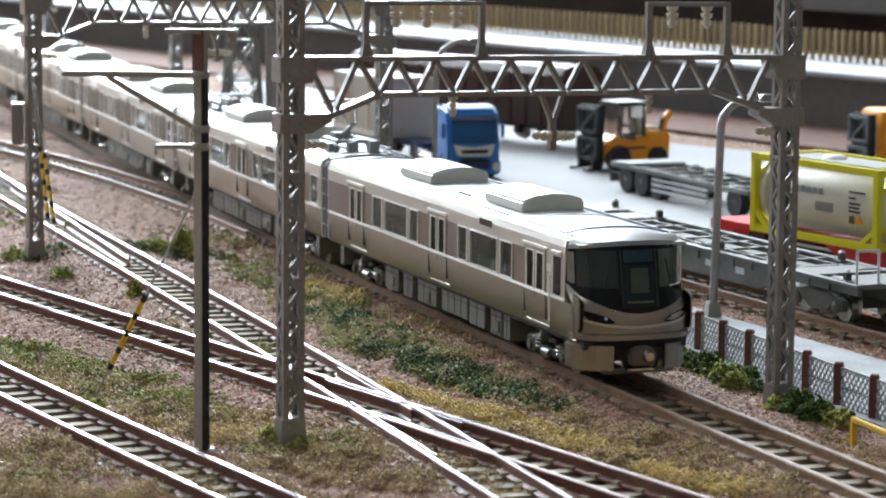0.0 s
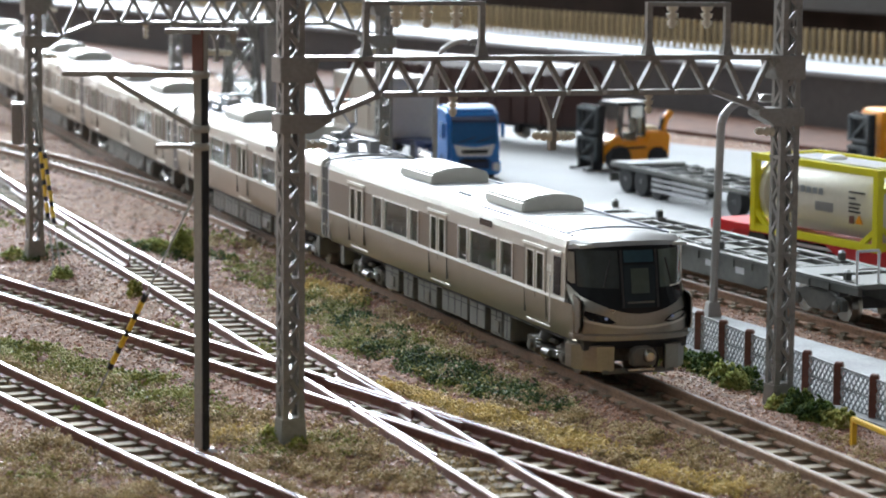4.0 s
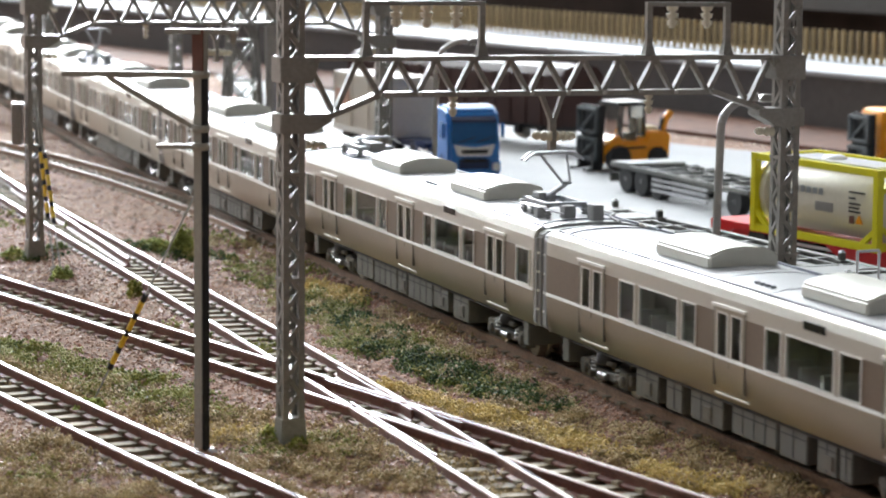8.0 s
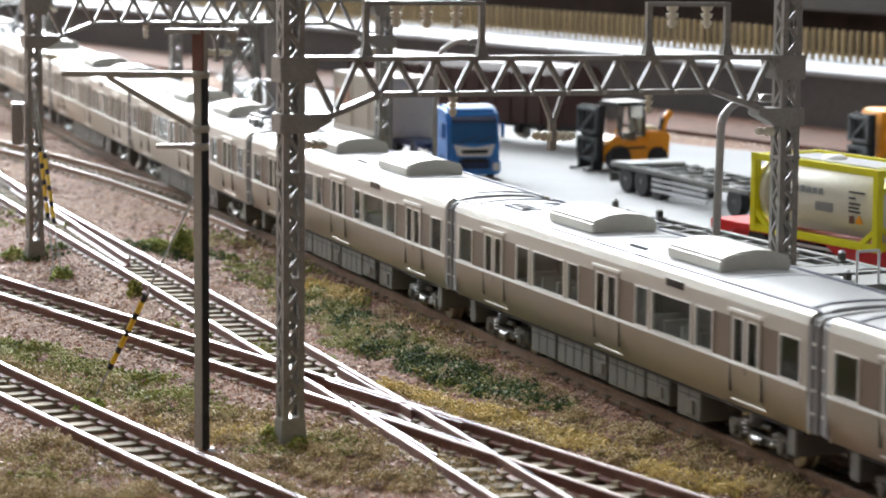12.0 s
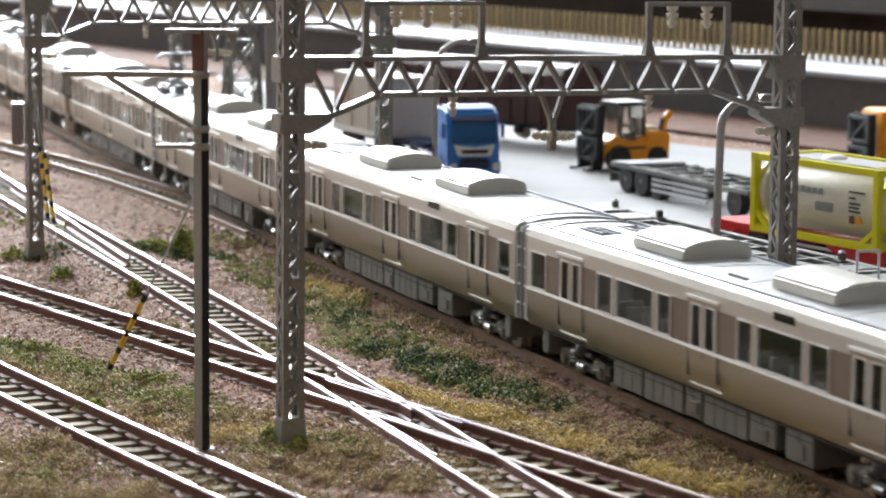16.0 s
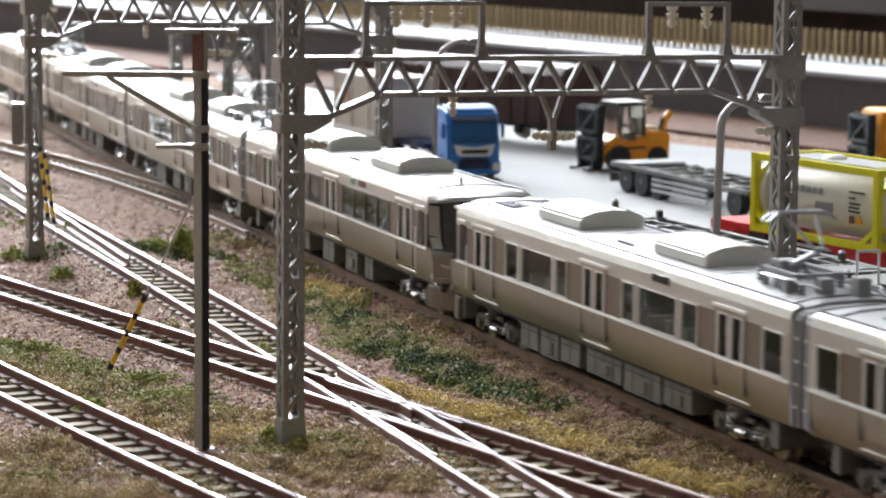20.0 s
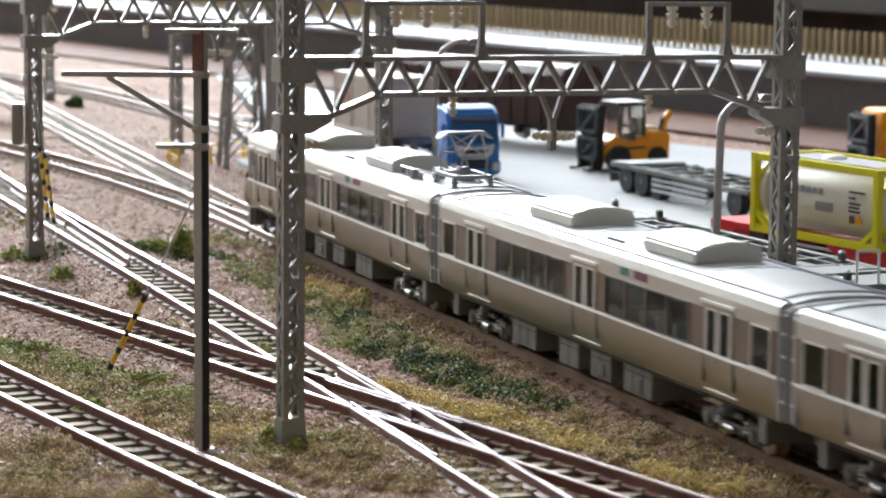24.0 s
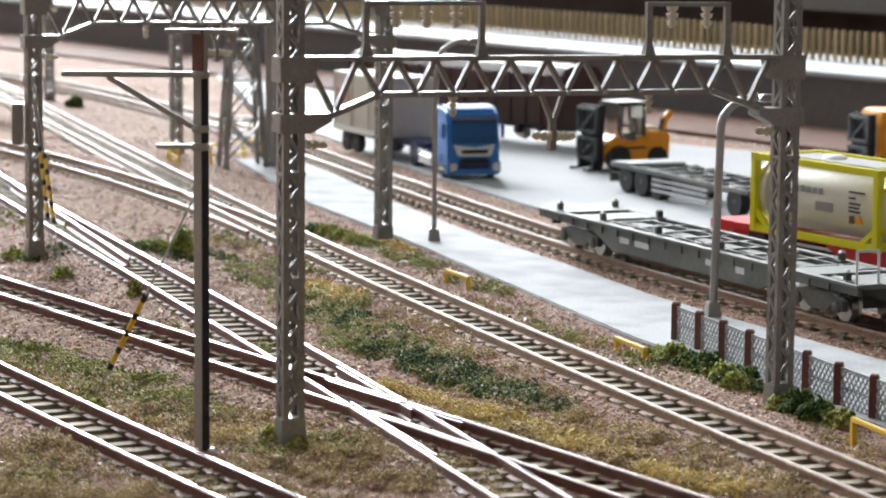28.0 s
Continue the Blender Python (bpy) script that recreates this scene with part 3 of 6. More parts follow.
    for y in (-1, 1):
        part("skirt", Shape().prism([(s * 58.6, y * 9.5), (s * 61.0, y * 9.35), (s * 63.5, y * 8.5), (s * 65.2, y * 6.8), (s * 66.0, y * 4.2), (s * 65.0, y * 4.2), (s * 64.2, y * 6.3), (s * 62.8, y * 7.7), (s * 60.8, y * 8.5), (s * 58.6, y * 8.7)], 2.4, 6.3, "z"), M["cabsilver"], cab, bevel=0.15)
    cp = part("coupler", Shape().box(min(s * 60, s * 66.4), max(s * 60, s * 66.4), -0.9, 0.9, 4.0, 5.6), M["under"], cab, bevel=0.12)
    part("coupler_head", Shape().prism([(-1.9, 3.4), (1.9, 3.4), (2.1, 5.4), (1.2, 6.3), (-1.2, 6.3), (-2.1, 5.4)], min(s * 66.0, s * 67.8), max(s * 66.0, s * 67.8)), M["bogie"], cp, bevel=0.2)
    part("coupler_knuckle", Shape().spin([(0.5, s * 67.6), (1.0, s * 67.9), (0.7, s * 68.8)], (0, 0.6, 4.9), "x", 12), M["wheel"], cp, smooth=True)
    part("hose", Shape().pipe([(s * 65.6, 2.6, 5.8), (s * 66.4, 2.9, 4.4), (s * 66.4, 2.6, 3.2), (s * 65.8, 2.2, 2.6)], 0.22, 6), M["dark"], cp)
    part("lower_step", Shape().box(min(s * 64.5, s * 66.6), max(s * 64.5, s * 66.6), -2.2, 2.2, 2.4, 2.8), M["wheel"], cab)
    part("snow_guard", Shape().box(s * 64.8, s * 65.6, -6.0, 6.0, 1.9, 2.7), M["under"], cab, bevel=0.1)
    part("cab_floor", Shape().box(s * 55, s * 64, -8.8, 8.8, 6.8, 7.2), M["dark"], cab)
    return cab


def window_unit(car, x0, x1, y, dark=False):
    """A side window: bright frame and a pane."""
    o = math.copysign(1, y)
    t = 0.2
    sh = Shape()
    yo, yi = y + o * 0.16, y - o * 0.35
    a, b = min(yo, yi), max(yo, yi)
    sh.box(x0, x1, a, b, WIN0, WIN0 + t).box(x0, x1, a, b, WIN1 - t, WIN1).box(x0, x0 + t, a, b, WIN0 + t, WIN1 - t).box(x1 - t, x1, a, b, WIN0 + t, WIN1 - t)
    w = part("window", sh, M["under"] if dark else M["frame"], car)
    part("pane", Shape().box(x0 + t, x1 - t, y - o * 0.1 - 0.08, y - o * 0.1 + 0.08, WIN0 + t, WIN1 - t), M["pane"], w)
    if dark:
        for k in range(1, 4):
            u = x0 + (x1 - x0) * k / 4
            part("mullion", Shape().box(u - 0.2, u + 0.2, a, b, WIN0 + t, WIN1 - t), M["brown"], w)
    return w


def door(car, c, y):
    """A pair of leaves: one panel with two window openings, the tucked-in lower part and the header."""
    o = math.copysign(1, y)
    a, b = sorted((y + o * 0.06, y - o * 0.5))
    hi = WIN1 - 0.1
    comb = [(c - 4.6, 12.0), (c + 4.6, 12.0), (c + 4.6, hi), (c + 3.5, hi), (c + 3.5, WIN0), (c + 0.75, WIN0), (c + 0.75, hi), (c - 0.75, hi),
            (c - 0.75, WIN0), (c - 3.5, WIN0), (c - 3.5, hi), (c - 4.6, hi)]
    d = part("door", Shape().prism(comb, a, b, "y"), M["silver"], car)
    low = [(y - o * (e - 0.06), max(z, 7.6)) for e, z in LOWER[1:-1]] + [(y + o * 0.06, 12.0), (y - o * 0.9, 12.0), (y - o * 1.4, 7.6)]
    part("lower_panel", Shape().prism(low, c - 4.6, c + 4.6), M["silver"], d, smooth=True)
    part("header", Shape().box(c - 4.6, c + 4.6, a, b, hi, 19.7), M["silver"], d)
    e0, e1 = sorted((y + o * 0.06, y + o * 0.14))
    for x0, x1 in ((-3.5, -0.75), (0.75, 3.5)):
        arch = [(c + x0 - 0.3, WIN0), (c + x0, WIN0), (c + x0, hi), (c + x1, hi), (c + x1, WIN0), (c + x1 + 0.3, WIN0), (c + x1 + 0.3, hi + 0.25), (c + x0 - 0.3, hi + 0.25)]
        part("window_surround", Shape().prism(arch, e0, e1, "y"), M["frame"], d)
        part("pane", Shape().box(c + x0, c + x1, y - o * 0.22 - 0.08, y - o * 0.22 + 0.08, WIN0, hi), M["pane"], d)
    a, b = sorted((y, y + o * 0.38))
    part("rain_ledge", Shape().box(c - 5.0, c + 5.0, a, b, 19.65, 20.05), M["frame"], d)
    part("step", Shape().box(c - 5.0, c + 5.0, *sorted((y - o * 0.7, y - o * 0.42)), 7.38, 7.58), M["frame"], d)
    part("seam", Shape().box(c - 0.08, c + 0.08, min(y, y + o * 0.09), max(y, y + o * 0.09), 11.5, 12.9)
         .box(c - 4.72, c - 4.56, *sorted((y - o * 0.3, y + o * 0.1)), 8.6, 19.6).box(c + 4.56, c + 4.72, *sorted((y - o * 0.3, y + o * 0.1)), 8.6, 19.6), M["under"], d)
    return d


def side_wall(car, y, wins, dark, cab_front_end, cab_rear_end):
    """One side: lower panel, upper band, pillars; with doors and windows in the openings."""
    o = math.copysign(1, y)
    a, b = sorted((y, y - o * 0.55))
    x0, x1 = -HALF + (5.0 if cab_rear_end else 0), HALF - (5.0 if cab_front_end else 0)
    lower = Shape().prism([(y - o * d, z) for d, z in LOWER] + [(y - o * 0.9, 12.45), (y - o * 1.5, SILL)], x0 - (2.9 if cab_rear_end else 0), x1 + (2.9 if cab_front_end else 0))
    wall = part("side_wall", lower, M["silver"], car, smooth=True)
    part("upper_band", Shape().prism([(y, WIN1), (y, 20.9), (y - o * 0.35, 22.0), (y - o * 0.9, 22.0), (y - o * 0.55, WIN1)], x0, x1), M["silverl"], wall)
    part("belt_rail", Shape().prism([(y - o * 0.5, 12.45), (y + o * 0.16, 12.45), (y + o * 0.16, 12.6), (y + o * 0.06, WIN0 - 0.02), (y - o * 0.5, WIN0 - 0.02)], x0, x1), M["frame"], wall)
    spans = [(c - 4.6, c + 4.6) for c in DOORS] + [w for w in wins if w[0] >= x0 - 2 and w[1] <= x1 + 2 and not (cab_front_end and w[0] > 52) and not (cab_rear_end and w[1] < -52)]
    edges = sorted(spans)
    at_x = x0
    for p, q in edges + [(x1, x1)]:
        if p - at_x > 0.1:
            wide = p - at_x > 2.5 and at_x > x0 - 0.1 and p < x1 - 0.1
            part("brown_panel" if wide else "pillar", Shape().box(at_x, p, a, b, WIN0 - 0.02, WIN1), M["brown"] if wide or dark else M["silverl"], wall)
        at_x = q
    for c in DOORS:
        door(car, c, y)
    for w in spans[3:]:
        window_unit(car, w[0], w[1], y, dark and w[1] - w[0] > 10)
    for front, cab in ((1, cab_front_end), (-1, cab_rear_end)):
        if cab:
            c = front * 56.0
            part("cab_door_window", Shape().box(c - 1.4, c + 1.4, min(y, y + o * 0.12), max(y, y + o * 0.12), 13.2, 19.2), M["black"], wall)
            part("rain_ledge", Shape().box(c - 1.9, c + 1.9, min(y, y + o * 0.5), max(y, y + o * 0.5), 19.7, 20.05), M["frame"], wall)
            part("handrail", Shape().bar((c - front * 2.4, y + o * 0.3, 8.5), (c - front * 2.4, y + o * 0.3, 16), 0.2, 0.2), M["frame"], wall)
    if cab_front_end and not dark:
        part("mark", Shape().box(51.6, 52.2, min(y, y + o * 0.05), max(y, y + o * 0.05), 16.4, 17.5).box(52.6, 53.4, min(y, y + o * 0.05), max(y, y + o * 0.05), 16.4, 17.5), M["frame"], wall, "small pale mark")
    if dark:
        for x2, x3, plate in ((13.6, 16.4, "teal_plate"), (18.6, 23.0, "maroon_plate")):
            part("side_display", Shape().box(x2, x3, min(y, y + o * 0.1), max(y, y + o * 0.1), 19.6, 20.8), M[plate], wall, "small coloured side display")
        return wall
    part("side_display", Shape().box(21.2, 27.0, min(y, y + o * 0.1), max(y, y + o * 0.1), 20.2, 21.3), M["black"], wall, "black side destination display")
    return wall


def bogie(car, x):
    b = part("bogie", Shape().box(x - 9.4, x + 9.4, -4.0, 4.0, 2.6, 4.8), M["dark"], car)
    for y in (-6.6, 6.6):
        f = part("side_frame", Shape().prism([(x - 9.6, 2.2), (x - 9.6, 3.9), (x - 4.5, 4.6), (x - 3.2, 3.2), (x + 3.2, 3.2), (x + 4.5, 4.6), (x + 9.6, 3.9), (x + 9.6, 2.2), (x + 5, 2.9), (x + 3, 1.9), (x - 3, 1.9), (x - 5, 2.9)], y - 0.7, y + 0.7, "y"), M["bogie"], b, bevel=0.15)
        o = math.copysign(1, y)
        for k in (-7.0, 7.0):
            part("axle_box", Shape().box(x + k - 1.5, x + k + 1.5, y - 0.9, y + 0.9, 1.5, 4.2).spin([(0.9, y + o * 0.8), (0.9, y + o * 1.4), (0.5, y + o * 1.5)], (x + k, 0, 2.7), "y", 10), M["bogie"], f, bevel=0.12)
        part("air_spring", Shape().spin([(1.7, 4.2), (2.1, 4.8), (2.1, 5.6), (1.7, 6.4)], (x, y, 0), "z", 14), M["dark"], f, smooth=True)
        for k in (-4.4, 4.4):
            part("coil_spring", Shape().spin([(0.75, 2.4), (0.95, 2.7), (0.75, 3.0), (0.95, 3.3), (0.75, 3.6), (0.95, 3.9), (0.75, 4.2)], (x + k, y * 1.04, 0), "z", 10), M["bogie"], f)
        part("brake_cylinder", Shape().rod((x - 1.4, y * 1.16, 2.5), (x + 1.4, y * 1.16, 2.5), 0.55, n=10), M["bogie"], f)
        part("damper", Shape().rod((x - 3.8, y * 1.14, 4.5), (x + 3.8, y * 1.14, 4.7), 0.4), M["bogie"], f)
    for k in (-7.0, 7.0):
        w = Shape()
        w.rod((x + k, -5, 2.85), (x + k, 5, 2.85), 0.7)
        for y in (-4.45, 4.45):
            o = math.copysign(1, y)
            w.spin([(0.8, y - o * 0.9), (3.35, y - o * 0.9), (3.3, y - o * 0.55), (2.85, y - o * 0.4), (2.8, y + o * 0.9), (2.2, y + o * 0.95), (0.8, y + o * 0.6)], (x + k, 0, 2.85), "y", 20)
        part("wheelset", w, M["wheel"], b, "shiny steel wheelset", smooth=True)


def underfloor(car, seed, sparse=False):
    rnd = random.Random(seed)
    x = -33.0
    part("floor_frame", Shape().box(-HALF + 3, HALF - 3, -8.6, 8.6, 6.1, 6.95), M["dark"], car)
    while x < 31:
        w = rnd.choice((6.0, 8.5, 11.0, 14.0))
        w = min(w, 33 - x)
        lo = rnd.choice((1.9, 2.0, 2.1, 2.3))
        bx = part("equipment_box", Shape().box(x, x + w - 0.8, -8.4, 8.4, lo, 6.3), M["under"], car, bevel=0.15)
        seams = Shape()
        n = max(2, int(w / 3.2))
        for y in (-8.4, 8.4):
            e0, e1 = sorted((y, y + math.copysign(0.05, y)))
            for i in range(1, n):
                u = x + (w - 0.8) * i / n
                seams.box(u - 0.1, u + 0.1, e0, e1, lo + 0.3, 6.1)
            seams.box(x + 0.3, x + w - 1.1, e0, e1, 5.1, 5.25)
        part("seam", seams, M["dark"], bx)
        if rnd.random() < 0.5:
            u = x + w * 0.5
            part("hatch", Shape().box(u - 1.3, u + 1.3, -8.62, 8.62, lo + 0.7, 4.6), M["bogie"], bx, bevel=0.08)
        x += w + rnd.choice((4.0, 7.0, 9.0) if sparse else (0.0, 0.0, 0.4, 2.0))
    for s in (-1, 1):
        part("end_step", Shape().box(s * 58.5 - 1.2, s * 58.5 + 1.2, -8.8, 8.8, 2.8, 6.6), M["under"], car, bevel=0.15)


def roof(car, low, front=False, rear=False):
    prof = [(-9.5, 22.0), (-9.15, 22.35), (-8.3, 22.55), (-8.1, 22.5), (-5, 22.95), (0, 23.15), (5, 22.95), (8.1, 22.5), (8.3, 22.55), (9.15, 22.35), (9.5, 22.0)]
    x0, x1 = -HALF + (6.5 if rear else 0), HALF - (6.5 if front else 0)
    deck = [(-8.0, 21.9), (-8.0, 22.4), (-5, 22.95), (-2.5, 23.1), (0, 23.15), (2.5, 23.1), (5, 22.95), (8.0, 22.4), (8.0, 21.9)]
    r = part("roof", Shape().prism(deck, x0, x1), M["roof"], car, "pale grey roof", smooth=True)
    for o in (-1, 1):
        part("roof_shoulder", Shape().prism([(o * 9.5, 21.9), (o * 9.42, 22.15), (o * 9.1, 22.45), (o * 8.7, 22.6), (o * 8.35, 22.6), (o * 8.2, 22.3), (o * 8.2, 21.9)], x0, x1), M["silverl"], r, smooth=True)

    def roof_band(x, wide, lift=0.22):
        """A narrow strip across the crowned deck."""
        top = [(y * 0.985, z + lift) for y, z in deck[1:-1]]
        return Shape().prism(top + [(7.6, 22.0), (-7.6, 22.0)], x - wide / 2, x + wide / 2)

    for o, cab in ((1, front), (-1, rear)):
        part("roof_band", roof_band(o * (HALF - (10.5 if cab else 3.4)), 0.55), M["gutter"], r)
    for x in (-38.0, -8.0, 6.5, 36.0):
        part("roof_seam", roof_band(x, 0.2, 0.07), M["gutter"], r)
    for k in range(4):
        part("roof_stud", Shape().box(-1.2 + 1.6 * k, -0.7 + 1.6 * k, -5.6, -5.0, 22.7, 23.2), M["gutter"], r)
    if not front and not low:
        for y in (-3.2, 3.2):
            base = Shape()
            for a in (-1.5, 1.5):
                base.box(-54.5, -46.0, y + a - 0.2, y + a + 0.2, 22.8, 23.3)
            for x in (-54.0, -51.2, -48.6, -46.4):
                base.box(x - 0.25, x + 0.25, y - 1.5, y + 1.5, 22.8, 23.28)
            part("mounting_frame", base, M["gutter"], r, "dark empty mounting frame")
    for s, cab in ((1, front), (-1, rear)):
        if cab:
            nose = Shape()
            m = 6
            for j in range(m + 1):
                t = j / m
                for y, z in prof:
                    x = 57.6 + (front_x(y, 22.0) + 0.15 - 57.6) * t
                    nose.v.append((s * x, y, z + (22.3 - 0.95 * (abs(y) / 9.5) ** 3 - z) * t ** 2.2))
            q = len(prof)
            nose.f = [(j * q + i, j * q + i + 1, (j + 1) * q + i + 1, (j + 1) * q + i) for j in range(m) for i in range(q - 1)]
            n = len(nose.v)
            nose.v += [(x, y, min(z, 21.9) - 0.5) for x, y, z in nose.v[:n]]
            nose.f += [tuple(n + i for i in reversed(f)) for f in nose.f]
            nose.k = [0] * len(nose.f)
            part("roof_nose", nose, M["nose"], r, "rounded front end of the roof", smooth=True)
    for y in (-8.0, 8.0):
        part("roof_gutter", Shape().box(x0, x1, y * 1.012 - 0.16, y * 1.012 + 0.16, 21.95, 22.78), M["gutter"], r)
    h = 26.0 if low else 25.9
    for c in (-24.4, 20.8):
        w = 8.9
        ac = part("cooling_unit", Shape().prism([(-5.55, 22.8), (-5.45, h - 1.25), (-4.9, h - 0.9), (-2.8, h - 0.25), (0, h), (2.8, h - 0.25), (4.9, h - 0.9), (5.45, h - 1.25), (5.55, 22.8)], c - w, c + w), M["ac"], r, "off-white roof cooling unit", bevel=0.3, smooth=True)
        part("base", Shape().box(c - w + 0.15, c + w - 0.15, -5.4, 5.4, 22.3, 22.9), M["ac"], ac)
    return r


def pantograph(car, x, up, diamond=False, s=1):
    """A current collector on the roof at x."""
    z = 23.4
    p = part("pantograph", Shape().box(x - 5.5, x + 5.5, -3.6, -2.8, z + 1.0, z + 1.7).box(x - 5.5, x + 5.5, 2.8, 3.6, z + 1.0, z + 1.7)
             .box(x - 5.5, x - 4.5, -3.6, 3.6, z + 1.0, z + 1.7).box(x + 4.5, x + 5.5, -3.6, 3.6, z + 1.0, z + 1.7), M["panto"], car, "grey pantograph", bevel=0.1)
    for a in (-5, 5):
        for b in (-3.4, 3.4):
            sh = Shape()
            insulator(sh, (x + a, b, z + 1.2), (x + a, b, z - 0.6), 0.8)
            part("insulator", sh, M["vest"], p)
    h = (9.0 if diamond else 9.3) if up else 3.4
    top = z + h
    if diamond:
        mid = z + (4.8 if up else 2.4)
        for b in (-2.6, 2.6):
            for a in (-1, 1):
                part("lower_arm", Shape().rod((x + a * 4.6, b, z + 1.6), (x + a * 6.2, b * 0.9, mid), 0.22), M["panto"], p)
                part("upper_arm", Shape().rod((x + a * 6.2, b * 0.9, mid), (x + a * 0.6, b * 1.2, top), 0.2), M["panto"], p)
        for a in (-1, 1):
            part("cross_tube", Shape().rod((x + a * 6.2, -2.4, mid), (x + a * 6.2, 2.4, mid), 0.2), M["panto"], p)
            part("stay", Shape().rod((x + a * 6.2, a * 2.4, mid), (x + a * 0.6, -a * 3, top), 0.16), M["panto"], p)
        hx = x
    else:
        knee = (x + s * 5.2, 0, z + (4.8 if up else 2.0))
        hx = x - s * 1.0 if up else x - s * 3.5
        part("lower_arm", Shape().rod((x - s * 3.6, 0, z + 1.5), knee, 0.5, 0.42), M["panto"], p)
        part("upper_arm", Shape().rod((knee[0], -0.6, knee[2]), (hx, -2.4, top), 0.24).rod((knee[0], 0.6, knee[2]), (hx, 2.4, top), 0.24), M["panto"], p)
        part("drive_box", Shape().box(x - s * 4.6 - 1.6, x - s * 4.6 + 1.6, -1.5, 1.5, z + 0.6, z + 2.4), M["vest"], p, bevel=0.15)
    head = Shape()
    for a in (-0.9, 0.9):
        head.bar((hx + a, -3.6, top), (hx + a, 3.6, top), 0.55, 0.4)
        for b in (-1, 1):
            head.bar((hx + a, b * 3.6, top), (hx + a, b * 5.2, top - 1.2), 0.4, 0.35)
    head.bar((hx - 1.2, -3, top - 0.3), (hx + 1.2, -3, top - 0.3), 0.3, 0.3).bar((hx - 1.2, 3, top - 0.3), (hx + 1.2, 3, top - 0.3), 0.3, 0.3)
    part("collector_head", head, M["panto"], p)
    return p


def roof_gear(car, x):
    for k, (a, b) in enumerate(((-4.5, 0.9), (-1.0, 1.1), (3.0, 1.2))):
        part("roof_switch_box", Shape().box(x + a - b, x + a + b, -5.6 + 3.2 * k, -3.6 + 3.2 * k, 22.6, 24.6 + 0.5 * k), M["vest"], car, bevel=0.15)
    sh = Shape().pipe([(x - 9, 5.6, 23.6), (x + 2, 5.6, 23.9), (x + 5, 3.5, 23.8), (x + 9, 3.5, 23.3)], 0.25)
    for k in range(4):
        post = Shape()
        insulator(post, (x - 12 + 3.5 * k, -4.6, 24.3), (x - 12 + 3.5 * k, -4.6, 22.8), 0.55)
        part("insulator", post, M["vest"], car)
    part("busbar", Shape().pipe([(x - 13, -4.6, 24.3), (x - 4, -4.6, 24.4), (x + 1, -3.0, 24.0)], 0.2, 6), M["steel_bar"], car)
    part("roof_cable", sh, M["vest"], car)


def train_car(label, wins, dark, front=False, rear=False, low=False, seed=1, wide=True):
    car = thing("train_car", label, "train car", group="cars of the train")
    for y in (-9.85, 9.85):
        side_wall(car, y, wins, dark, front, rear)
    roof(car, low, front, rear)
    underfloor(car, seed, dark)
    for x in (-46.5, 46.5):
        bogie(car, x)
    seats = Shape()
    for c in (-23, 23):
        for k in range(5):
            for y in (-6.2, 6.2):
                u = c - 12 + 6 * k
                seats.box(u - 1.5, u + 1.5, y - 2.6, y + 2.6, 9.4, 10.4).box(u + 1.2, u + 2.0, y - 2.6, y + 2.6, 10.2, 14.6)
    part("seats", seats, M["seat"], car)
    part("cabin_floor", Shape().box(-HALF + 1.5, HALF - 1.5, -9.1, 9.1, 8.6, 9.4), M["interior"], car)
    part("cabin_ceiling", Shape().box(-HALF + 1.5, HALF - 1.5, -9.0, 9.0, 21.2, 21.7), M["interior"], car)
    for s, cab in ((1, front), (-1, rear)):
        if cab:
            cab_front(car, s, wide, not wide)
            if s > 0 and not wide:
                part("roof_antenna", Shape().rod((53.5, -1.5, 22.8), (53.5, -1.5, 24.6), 0.4, 0.25, 8), M["under"], car)
        else:
            end = part("end_wall", Shape().box(min(s * 63.6, s * HALF), max(s * 63.6, s * HALF), -9.3, 9.3, SILL, 22.3), M["silver"], car)
            part("gangway", Shape().prism([(-9.4, 6.9), (9.4, 6.9), (9.4, 21.4), (8.8, 22.1), (4.5, 22.6), (0, 22.8), (-4.5, 22.6), (-8.8, 22.1), (-9.4, 21.4)], min(s * HALF, s * 66.6), max(s * HALF, s * 66.6)), M["vest"], end, "grey gangway bellows", bevel=0.3)
            for z in (9.5, 12.5, 15.5, 18.5):
                part("handhold", Shape().box(min(s * 64.6, s * 65.8), max(s * 64.6, s * 65.8), -9.72, -9.42, z, z + 0.35), M["frame"], end)
            part("cable_duct", Shape().box(min(s * HALF, s * 65.2), max(s * HALF, s * 65.2), -9.75, -9.3, 7.5, 21.0), M["vest"], end)
            part("coupler", Shape().box(min(s * 60, s * 66.7), max(s * 60, s * 66.7), -1.0, 1.0, 4.0, 6.0), M["dark"], end)
    return car


M["steel_bar"] = mat("bright_busbar", (0.5, 0.5, 0.52), 0.3, 0.7)
M["teal_plate"] = mat("teal_display", (0.02, 0.2, 0.17), 0.35)
M["maroon_plate"] = mat("maroon_display", (0.14, 0.03, 0.06), 0.35)
M["pane_blue"] = mat("blue_tinted_display", (0.014, 0.022, 0.028), 0.15, vary=0.1)
PITCH = 133.556
